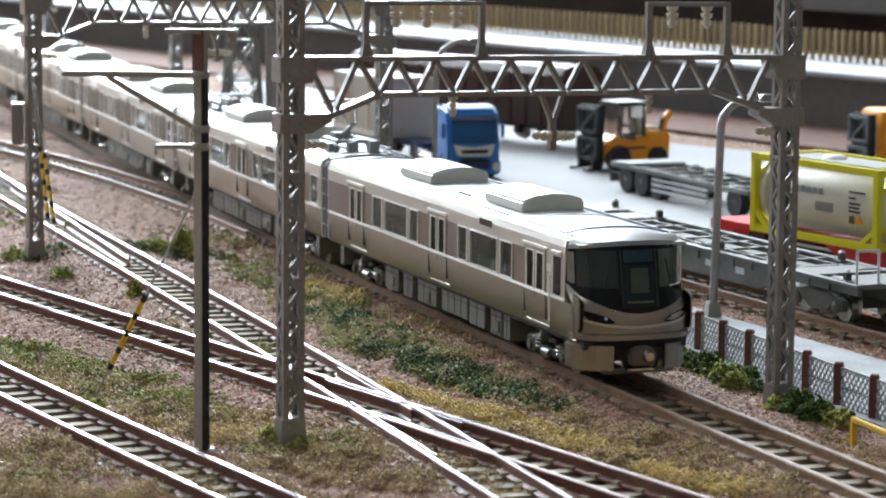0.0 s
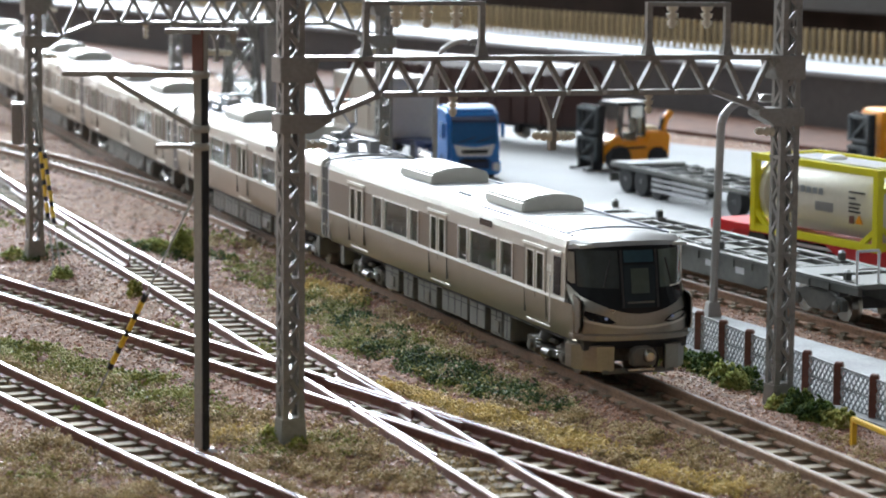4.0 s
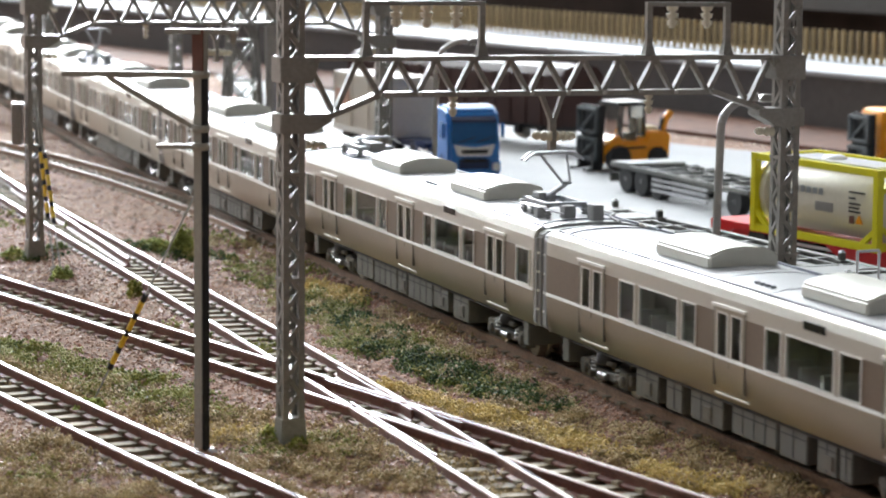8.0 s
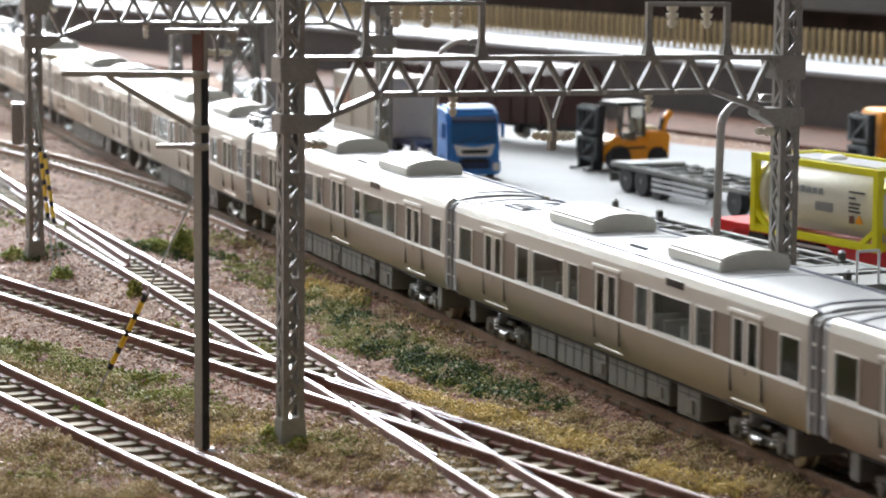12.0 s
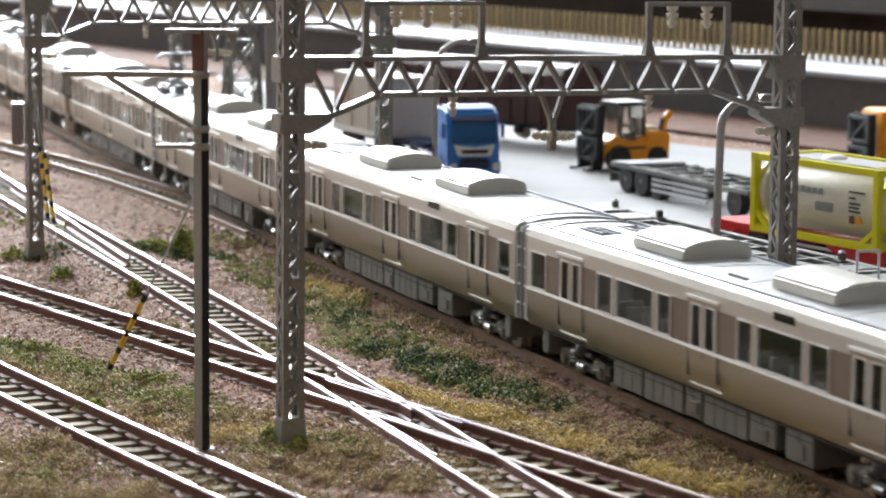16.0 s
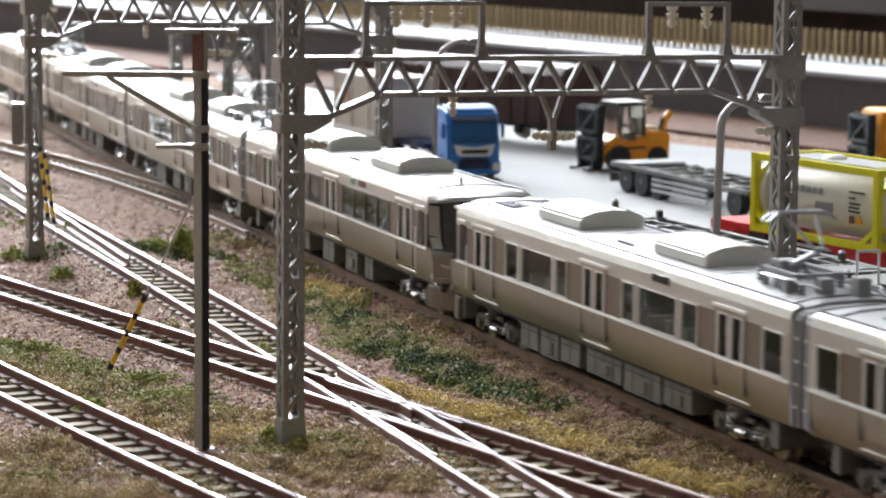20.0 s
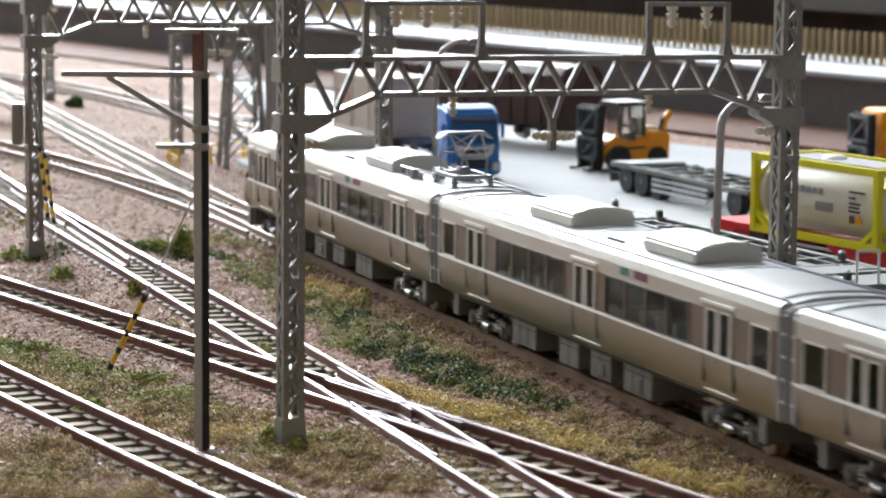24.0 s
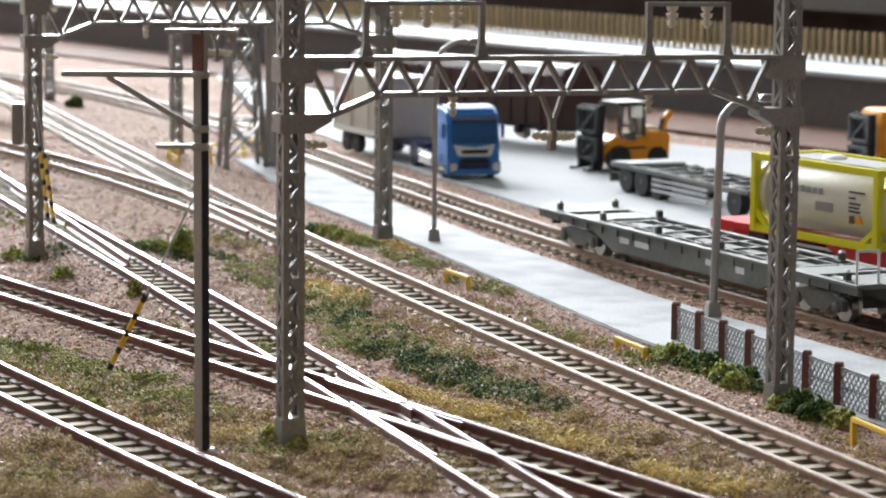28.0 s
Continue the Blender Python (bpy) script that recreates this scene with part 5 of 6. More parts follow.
def container_wagon():
    w = thing("container_wagon", "empty dark grey container flat wagon on the siding", "freight wagon", at(54.2, 537.2, 0, -66.0))
    L = 63.5
    for y in (-8.0, 8.0):
        sill = part("side_sill", Shape().prism([(-L, 7.4), (L, 7.4), (L, 5.9), (38, 5.7), (30, 2.6), (-30, 2.6), (-38, 5.7), (-L, 5.9)], y - 0.45, y + 0.45, "y"), M["wagon"], w, bevel=0.12)
        o = math.copysign(1, y)
        for x in np.linspace(-54, 54, 17):
            part("lashing_ring", Shape().box(x - 0.3, x + 0.3, min(y, y + o * 0.75), max(y, y + o * 0.75), 5.7, 7.0), M["wagon"], sill)
        part("flange", Shape().box(-L, L, y - 0.8, y + 0.8, 7.4, 7.8), M["wagonl"], sill)
        for a, b in ((-26, 4), (-19.5, 6), (9.5, 2.2), (21, 3.2)):
            part("marking", Shape().box(a, a + b, min(y + o * 0.44, y + o * 0.5), max(y + o * 0.44, y + o * 0.5), 4.6, 5.8), M["steel"], sill, "faded white marking bar")
    part("centre_sill", Shape().box(-L, L, -1.6, 1.6, 4.6, 7.2), M["wagon"], w, bevel=0.1)
    for x in np.linspace(-54, 54, 13):
        part("cross_beam", Shape().box(x - 0.6, x + 0.6, -7.6, 7.6, 6.6, 7.5), M["wagonl"], w)
    for y in (-4.2, 4.2):
        part("deck_bar", Shape().box(-50, 56, y - 0.3, y + 0.3, 7.0, 7.6), M["wagonl"], w)
    part("brake_wheel", Shape().spin([(0.5, 8.3), (1.6, 8.3), (1.7, 8.6), (1.6, 8.9), (0.5, 8.9)], (30, 0, 6.4), "y", 16), M["steel"], w)
    for s in (-1, 1):
        part("end_deck", Shape().box(min(s * 52, s * L), max(s * 52, s * L), -7.5, 7.5, 7.0, 7.9), M["wagonl"], w, bevel=0.1)
        part("bolster_deck", Shape().box(min(s * 39, s * 48), max(s * 39, s * 48), -7.5, 7.5, 6.9, 7.75), M["wagonl"], w, bevel=0.1)
        part("coupler", Shape().box(min(s * 62, s * 68), max(s * 62, s * 68), -1.0, 1.0, 4.2, 6.0), M["dark"], w, bevel=0.2)
        rail = Shape()
        for y in (-7.6, -3.2):
            rail.rod((s * 61.6, y, 7.6), (s * 61.6, y, 13.6), 0.25)
        rail.rod((s * 61.6, -7.6, 13.6), (s * 61.6, -3.2, 13.6), 0.25).rod((s * 61.6, -7.6, 10.4), (s * 61.6, -3.2, 10.4), 0.2)
        if s > 0:
            part("end_handrail", rail, M["steel"], w)
    for x in (-57, -37, -13, 12, 34, 57):
        for y in (-6.6, 6.6):
            lock = part("corner_lock", Shape().box(x - 0.65, x + 0.65, y - 0.6, y + 0.6, 7.7, 9.4), M["wagon"], w, bevel=0.2)
            part("lock_cap", Shape().taper(x - 0.6, x + 0.6, y - 0.5, y + 0.5, 9.3, 9.7, 0.2, 0.2), M["steel"], lock)
            part("lock_base", Shape().box(x - 1.3, x + 1.3, y - 1.1, y + 1.1, 7.5, 7.95), M["wagonl"], lock)
            part("hook", Shape().box(x - 0.35, x + 0.35, min(y, y * 1.27), max(y, y * 1.27), 5.0, 6.4), M["dark"], lock)
    for c in (-47.5, 47.5):
        b = part("bogie", Shape().box(c - 8.5, c + 8.5, -3.5, 3.5, 2.4, 4.6), M["dark"], w)
        for y in (-6.3, 6.3):
            part("side_frame", Shape().prism([(c - 8.6, 2.0), (c - 8.6, 4.0), (c - 4, 5.0), (c + 4, 5.0), (c + 8.6, 4.0), (c + 8.6, 2.0), (c + 5, 2.8), (c + 3, 1.5), (c - 3, 1.5), (c - 5, 2.8)], y - 0.6, y + 0.6, "y"), M["wagon"], b, bevel=0.15)
            for k in (-6.6, 6.6):
                part("axle_cap", Shape().spin([(1.1, y - 0.2), (1.1, y + math.copysign(1.0, y)), (0.5, y + math.copysign(1.2, y))], (c + k, 0, 2.7), "y", 10), M["wagon"], b)
        for k in (-6.6, 6.6):
            ws = Shape().rod((c + k, -5, 2.8), (c + k, 5, 2.8), 0.6)
            for y in (-4.4, 4.4):
                o = math.copysign(1, y)
                ws.spin([(0.8, y - o * 0.9), (3.3, y - o * 0.9), (2.8, y - o * 0.4), (2.75, y + o * 0.9), (0.8, y + o * 0.6)], (c + k, 0, 2.8), "y", 20)
            part("wheelset", ws, M["wheel"], b, smooth=True)


container_wagon()


def box_truck():
    t = thing("articulated_lorry", "blue lorry cab pulling a beige box trailer in the yard", "truck", at(-2.2, 779.6, YARD, -75.0))
    # x forward; the front bumper is at 40
    W = 7.3
    cab = part("cab", Shape().prism([(27, 2.6), (39.8, 2.6), (40.2, 8.0), (39.3, 15.2), (38.0, 18.4), (35.0, 19.5), (28.5, 19.4), (27, 18.2)], -W, W, "y"), M["blue"], t, "blue rounded lorry cab", bevel=1.1, smooth=True)
    part("windscreen", Shape().prism([(40.0, 9.6), (39.35, 15.4), (39.6, 15.4), (40.25, 9.6)], -6.3, 6.3, "y"), M["cabglass"], cab, "dark blue-tinted windscreen")
    part("wiper", Shape().rod((40.3, -4.5, 9.8), (40.0, 0.5, 11.4), 0.14, n=6).rod((40.3, 0.5, 9.8), (40.0, 5.2, 11.4), 0.14, n=6), M["tyre"], cab)
    part("sun_visor", Shape().prism([(38.9, 15.6), (40.2, 15.3), (40.2, 15.9), (38.6, 17.0)], -6.2, 6.2, "y"), M["navy"], cab, bevel=0.15)
    grille = part("grille", Shape().prism([(-4.6, 6.2), (4.6, 6.2), (5.8, 9.4), (3.6, 9.0), (0, 8.5), (-3.6, 9.0), (-5.8, 9.4)], 40.0, 40.7, "x"), M["steel"], cab, "chrome grille", bevel=0.2)
    part("grille_slot", Shape().prism([(-3.4, 6.9), (3.4, 6.9), (3.9, 8.0), (-3.9, 8.0)], 40.6, 40.85, "x"), M["tyre"], grille)
    part("grille_slot", Shape().box(40.2, 40.6, -3.2, 3.2, 4.6, 5.6), M["tyre"], grille)
    part("lower_grille", Shape().box(39.9, 40.55, -4.2, 4.2, 2.2, 5.4), M["navy"], cab, bevel=0.2)
    part("bumper", Shape().prism([(37.5, -7.5), (39.6, -7.4), (41.0, -5.6), (41.2, 0), (41.0, 5.6), (39.6, 7.4), (37.5, 7.5)], 1.2, 2.8, "z"), M["blue"], cab, bevel=0.3)
    for y in (-1, 1):
        part("bumper_corner", Shape().box(38.4, 40.7, min(y * 4.3, y * 7.4), max(y * 4.3, y * 7.4), 1.4, 5.2), M["blue"], cab, bevel=0.5)
        part("headlamp", Shape().box(40.5, 40.95, y * 5.9 - 1.0, y * 5.9 + 1.0, 2.2, 4.4), M["pale"], cab, "pale headlamp", bevel=0.25)
        part("mirror", Shape().box(38.0, 39.0, y * 8.3 - 0.5, y * 8.3 + 0.5, 11.0, 15.0), M["blue"], cab, bevel=0.25)
        part("side_window", Shape().box(31.5, 37.3, min(y * W, y * W + y * 0.1), max(y * W, y * W + y * 0.1), 10.6, 15.0), M["cabglass"], cab)
        part("side_fairing", Shape().box(24.5, 27.4, min(y * 5.4, y * 7.2), max(y * 5.4, y * 7.2), 4.0, 18.6), M["blue"], cab, bevel=0.3)
        part("door_step", Shape().box(31.0, 36.5, y * 7.2 - 0.4, y * 7.2 + 0.4, 2.0, 2.8), M["steel"], cab)
        part("fuel_tank", Shape().rod((10, y * 5.9, 3.4), (22, y * 5.9, 3.4), 1.5, n=14), M["steel"], t, "polished fuel tank", smooth=True)
        for z in (2.0, 3.5, 5.0):
            part("side_guard", Shape().box(9, 23, min(y * 7.3, y * 7.6), max(y * 7.3, y * 7.6), z, z + 0.7), M["pale"], t)
        part("mudguard", Shape().spin([(3.7, y * 4.6), (3.95, y * 4.6), (3.95, y * 7.3), (3.7, y * 7.3)], (2.0, 0, 3.5), "y", 18), M["navy"], t)
    part("tractor_chassis", Shape().box(-8, 30, -3.2, 3.2, 3.8, 5.6), M["navy"], t)
    hitch = pose(2 * K, 0, 0, 0, 0, 10) @ pose(-2 * K, 0, 0)
    part("trailer_chassis", Shape().box(-52, 4, -4.0, 4.0, 4.6, 6.4), M["navy"], t, m=hitch)
    body = part("box_body", Shape().box(-54, -16, -8.1, 8.1, 6.6, 23.4), M["boxgrey"], t, "plain beige box body", bevel=0.3, m=hitch)
    for x in (-54, -41.3, -28.7, -16):
        part("corner_post", Shape().box(x - 0.4, x + 0.4, -8.3, 8.3, 6.4, 23.6), M["boxgrey"], body, bevel=0.1)
    for y in (-8.2, 8.2):
        part("bottom_rail", Shape().box(-54.2, -15.8, y - 0.2, y + 0.2, 6.0, 7.6), M["pale"], body, "pale bottom rail")
        part("faded_panel", Shape().box(-53, -43, y - 0.16, y + 0.16, 12.0, 18.5), mat("faded_red_print", (0.42, 0.24, 0.18), 0.6, vary=0.15, coarse=90), body, "faded red print")
    for x in (-22, -17):
        part("landing_leg", Shape().box(x - 0.5, x + 0.5, -6.4, -5.4, 0.2, 5.0), M["navy"], t, m=hitch)
    for x in (34.0, 2.0, -40.0, -47.5):
        for y in (-6.3, 6.3):
            w = wheel_on(t, x, y, 3.3, 3.3, 2.0, M["steel"] if x > 0 else None)
            if x < 0:
                w.matrix_basis = hitch


box_truck()


def forklift(label, m):
    f = thing("forklift_truck", label, "forklift", m, group="forklifts in the yard")
    body = part("body", Shape().prism([(-10.6, 3.4), (-9.8, 2.6), (9.4, 2.6), (9.4, 8.4), (5.6, 10.4), (4.2, 8.4), (-2.6, 8.4), (-3.6, 11.0), (-9.0, 11.2), (-10.9, 10.2)], -6.6, 6.6, "y"), M["orange"], f, bevel=0.6, smooth=True)
    part("engine_cover", Shape().taper(-8.6, -3.9, -3.8, 3.8, 11.0, 12.0, 0.5, 0.4), M["lemon_white"], body, "pale engine cover", bevel=0.25)
    part("exhaust_pipe", Shape().rod((-8.6, 4.6, 10.8), (-9.2, 4.6, 14.6), 0.75, n=10), M["tyre"], body, "black exhaust pipe", smooth=True)
    part("exhaust_stack", Shape().rod((-9.3, 4.9, 11.4), (-10.2, 4.9, 15.0), 0.8, 0.8, 10).rod((-10.2, 4.9, 14.6), (-11.6, 4.9, 16.2), 1.05, 0.95, 10), M["orange"], body, "orange exhaust stack")
    for y in (-6.65, 6.65):
        o = math.copysign(1, y)
        part("wheel_arch", Shape().prism([(-9.7, 2.8), (-9.4, 5.2), (-7.8, 6.6), (-5.2, 6.6), (-3.6, 5.2), (-3.3, 2.8)], *sorted((y, y + o * 0.2)), "y"), M["tyre"], body)
        part("side_stripe", Shape().box(-2.6, 4.0, *sorted((y, y + o * 0.15)), 6.4, 6.9), M["tyre"], body)
    cab = Shape()
    for x in (-3.4, 4.6):
        for y in (-5.0, 5.0):
            cab.bar((x, y, 7.6), (x * 0.86, y, 18.4), 0.6, 0.6)
    cab.box(-4.0, 5.6, -5.4, 5.4, 18.2, 19.0)
    c = part("cab_frame", cab, M["tyre"], f)
    part("roof_panel", Shape().box(-3.6, 5.0, -4.8, 4.8, 19.0, 19.3), M["pale"], c)
    part("cab_glass", Shape().box(-3.0, 3.8, -4.7, 4.7, 8.0, 18.0), M["clear"], c)
    part("seat", Shape().box(-2.4, 1.2, -2, 2, 8, 10.4).box(-2.6, -1.6, -2, 2, 10, 14.5), M["seat"], c, bevel=0.3)
    mast = Shape()
    for y in (-4.2, 4.2):
        mast.box(9.8, 11.6, y - 0.8, y + 0.8, 0.6, 18.4)
    for z in (2.5, 9.5, 17.2):
        mast.box(10.0, 11.4, -4.2, 4.2, z, z + 1.0)
    for y in (-1.8, 1.8):
        mast.rod((10.6, y, 1), (10.6, y, 17), 0.5)
    ms = part("mast", mast, M["tyre"], f, "black lifting mast", bevel=0.1)
    part("mast_backplate", Shape().box(10.8, 11.2, -3.8, 3.8, 2.5, 18.2), M["tyre"], ms)
    for z0, z1 in ((3.2, 9.6), (10.6, 17.8)):
        for y in (-1, 1):
            part("spreader_post", Shape().box(11.8, 12.6, min(y * 4.6, y * 5.6), max(y * 4.6, y * 5.6), z0, z1), M["spreader"], ms)
        part("spreader_bar", Shape().box(11.8, 12.6, -5.6, 5.6, z1 - 0.9, z1), M["spreader"], ms)
        part("spreader_bar", Shape().box(11.8, 12.6, -5.6, 5.6, z0, z0 + 0.9), M["spreader"], ms)
        part("spreader_bar", Shape().bar((12.2, -4.6, z0 + 0.5), (12.2, 4.6, z1 - 0.5), 0.5, 0.7), M["spreader"], ms)
    for y in (-3.8, 3.8):
        part("fork", Shape().box(11.8, 12.8, y - 0.7, y + 0.7, 0.5, 5).box(11.8, 15.2, y - 0.7, y + 0.7, 0.4, 1.0), M["tyre"], ms)
    for y in (-6.6, 6.6):
        wheel_on(f, 6.0, y, 3.7, 3.7, 3.0, M["dark"])
        wheel_on(f, -6.5, y, 3.1, 3.1, 2.6, M["dark"])
    return f


M["spreader"] = mat("blue_black_spreader", (0.035, 0.045, 0.05), 0.4, vary=0.15)
M["lemon_white"] = mat("pale_cream_cover", (0.78, 0.66, 0.36), 0.4, vary=0.05)
M["clear"] = glass("clear_cab_glass", (0.75, 0.78, 0.78))
forklift("orange forklift truck with a black mast in the yard", at(50.8, 771.0, YARD, 206))
second = forklift("orange and black forklift parked behind the tank trailer", at(123.4, 748.0, YARD, 200))
part("cab_shell", Shape().prism([(-6, 8.4), (8.6, 8.4), (8.4, 19.0), (6.5, 19.6), (-5.0, 19.6)], -6.2, 6.2, "y"), M["orange"], second, "tall orange cab shell", bevel=0.5)


def trailer(name, label, m, frame_m, deck_m, length, axles):
    t = thing(name, label, "trailer", m)
    for y in (-3.2, 3.2):
        part("main_beam", Shape().prism([(-length / 2, 4.0), (-length / 2, 6.0), (length / 2, 6.4), (length / 2, 5.0), (length * 0.22, 4.6), (length * 0.12, 3.2), (-length * 0.2, 3.0)], y - 0.6, y + 0.6, "y"), frame_m, t, bevel=0.15)
    for x in np.linspace(-length / 2 + 1.2, length / 2 - 1.2, 9):
        part("cross_member", Shape().box(x - 0.7, x + 0.7, -7.6, 7.6, 5.7, 6.5), deck_m, t, bevel=0.1)
    for y in (-7.4, 7.4):
        part("side_rail", Shape().box(-length / 2, length / 2, y - 0.4, y + 0.4, 5.6, 6.5), deck_m, t)
        for z in (1.8, 3.1, 4.3):
            part("side_guard", Shape().box(-length * 0.18, length * 0.22, y - 0.25, y + 0.25, z, z + 0.6), M["steel"], t)
    part("rear_deck", Shape().box(-length / 2, -length / 2 + 9, -7.6, 7.6, 6.0, 6.9), deck_m, t, bevel=0.15)
    part("rear_bumper", Shape().box(-length / 2 - 0.6, -length / 2 + 0.3, -7.8, 7.8, 2.0, 4.0), frame_m, t, bevel=0.15)
    for x in axles:
        for y in (-6.4, 6.4):
            wheel_on(t, x, y, 3.45, 3.45, 2.4)
    return t


trailer("container_trailer", "empty dark grey container trailer with three axles", at(65.6, 688.0, YARD, -67) @ Matrix.Scale(1.1, 4), M["wagon"], M["trailer_deck"], 66.0, (-25.5, -17.5, -9.5, 27.0))


def tank_trailer():
    t = trailer("tank_trailer", "red trailer carrying a tank container", at(83.5, 572.0, YARD, -60), M["red"], M["red"], 72.0, (-20.0, -11.0, -2.0, 30.0))
    for y in (-7.9, 7.9):
        part("red_skirt", Shape().prism([(-36, 4.6), (-36, 7.0), (36, 7.0), (36, 3.4), (10, 3.0), (4, 5.6), (-27, 5.6), (-30, 4.4)], y - 0.35, y + 0.35, "y"), M["red"], t, bevel=0.15)
    part("red_deck", Shape().box(-36, 36, -7.7, 7.7, 6.6, 7.0), M["red"], t)


tank_trailer()


def tank_container():
    c = thing("tank_container", "cream tank in a lemon-yellow frame on the red trailer", "tank container", at(82.4, 562.6, 5.05, -60))
    L, W, H = 20.2, 7.9, 16.4
    part("tank", Shape().spin([(2.5, -18.2), (5.2, -17.7), (6.9, -16.2), (7.35, -14.6), (7.35, 14.6), (6.9, 16.2), (5.2, 17.7), (2.5, 18.2)], (0, 0, 8.3), "x", 40), M["tank"], c, "cream cylindrical tank", smooth=True)
    for x in (-L, L):
        for y in (-W, W):
            part("corner_post", Shape().box(x - 0.85, x + 0.85, y - 0.8, y + 0.8, 0, H), M["lemon"], c, bevel=0.12)
        part("end_beam", Shape().box(x - 0.75, x + 0.75, -W, W, 0.2, 1.8), M["lemon"], c, bevel=0.12)
        part("end_beam", Shape().box(x - 0.75, x + 0.75, -W, W, H - 1.5, H - 0.1), M["lemon"], c, bevel=0.12)
        for y in (-1, 1):
            part("end_brace", Shape().bar((x, y * W, 5.5), (x, y * 2.5, 1.4), 0.9, 0.9), M["lemon"], c)
            part("end_brace", Shape().bar((x, y * W, 11), (x, y * 3.5, 15.2), 0.9, 0.9), M["lemon"], c)
        s = math.copysign(1, x)
        part("saddle", Shape().spin([(6.2, 0), (7.6, s * 0.1), (7.6, s * 2.2), (6.2, s * 2.4)], (x - s * 2.6, 0, 8.3), "x", 32), M["tank"], c)
    for y in (-W, W):
        part("bottom_rail", Shape().box(-L, L, y - 0.7, y + 0.7, 0.0, 1.5), M["lemon"], c, bevel=0.12)
        part("top_rail", Shape().box(-L, L, y - 0.65, y + 0.65, H - 1.4, H), M["lemon"], c, bevel=0.12)
        for s in (-1, 1):
            part("side_brace", Shape().bar((s * L, y, 4.6), (s * (L - 5.0), y, 1.0), 1.0, 1.0), M["lemon"], c)
    part("walkway", Shape().box(-15, 15, -4.5, 4.5, 15.9, 16.3), M["steel"], c, "grey grating walkway", bevel=0.1)
    part("manhole", Shape().spin([(2.4, 15.4), (2.6, 16.4), (1.8, 17.0)], (-4, 0, 0), "z", 20), M["pale"], c, smooth=True)
    # bars in place of the lettering, a grey plate and a small hazard triangle
    y = -7.42
    ink = M["tyre"]
    x = -10.6
    for w in (1.4, 0.0, 1.5, 1.3, 1.6, 1.5, 1.3):
        if w:
            part("lettering_bar", Shape().box(x, x + w, y - 0.05, y + 0.1, 9.7, 11.0), M["wire"], c)
        x += w + 0.55 if w else 1.1
    part("data_plate", Shape().box(-0.5, 5.2, y - 0.05, y + 0.1, 6.4, 8.3), M["lampgrey"], c)
    for z, w in ((11.0, 5.0), (9.8, 2.0), (8.7, 3.6), (7.9, 3.2), (7.1, 3.6)):
        part("text_bar", Shape().box(10.4, 10.4 + w, y - 0.05, y + 0.1, z, z + 0.35), ink, c)
    part("hazard_triangle", Shape().prism([(12.6, 5.0), (14.8, 5.0), (13.7, 6.7)], y - 0.1, y + 0.15, "y"), M["orange"], c)
    part("symbol_bar", Shape().box(10.6, 12.0, y - 0.05, y + 0.1, 4.8, 6.4), M["post"], c)


tank_container()


def box_wagon():
    w = thing("box_wagon", "maroon covered freight wagon behind the lorry", "freight wagon", at(12.0, 866.0, 0, -50))
    body = part("body", Shape().prism([(-8.4, 4.8), (8.4, 4.8), (8.6, 20.0), (6.5, 22.4), (0, 23.4), (-6.5, 22.4), (-8.6, 20.0)], -58, 46), M["maroon"], w, bevel=0.3)
    for x in np.linspace(-56, 44, 15):
        part("rib", Shape().box(x - 0.4, x + 0.4, -9.0, 9.0, 5.0, 20.2), M["maroon"], body)
    part("underframe", Shape().box(-57, 45, -6, 6, 3.4, 4.8), M["dark"], w)
    for x in (-45, -34, 24, 35):
        ws = Shape().rod((x, -5, 2.8), (x, 5, 2.8), 0.6)
        for y in (-4.4, 4.4):
            o = math.copysign(1, y)
            ws.spin([(0.8, y - o * 0.9), (3.3, y - o * 0.9), (2.8, y - o * 0.4), (2.75, y + o * 0.9), (0.8, y + o * 0.6)], (x, 0, 2.8), "y", 18)
        part("wheelset", ws, M["wheel"], w, smooth=True)
        for y in (-6.2, 6.2):
            part("axle_box", Shape().box(x - 1.4, x + 1.4, y - 0.7, y + 0.7, 1.6, 4.2), M["dark"], w, bevel=0.15)


box_wagon()


# ---------------------------------------------------------------- ballast stones, turf and bushes
STONE = (((1, 0, 0), (0, 1, 0), (-1, 0, 0), (0, -1, 0), (0, 0, 1), (0, 0, -1)), ((0, 1, 4), (1, 2, 4), (2, 3, 4), (3, 0, 4), (1, 0, 5), (2, 1, 5), (3, 2, 5), (0, 3, 5)))
FLAKE = (((1, 0, -0.5), (-0.5, 0.87, -0.5), (-0.5, -0.87, -0.5), (0, 0, 1.1)), ((0, 1, 3), (1, 2, 3), (2, 0, 3), (0, 2, 1)))


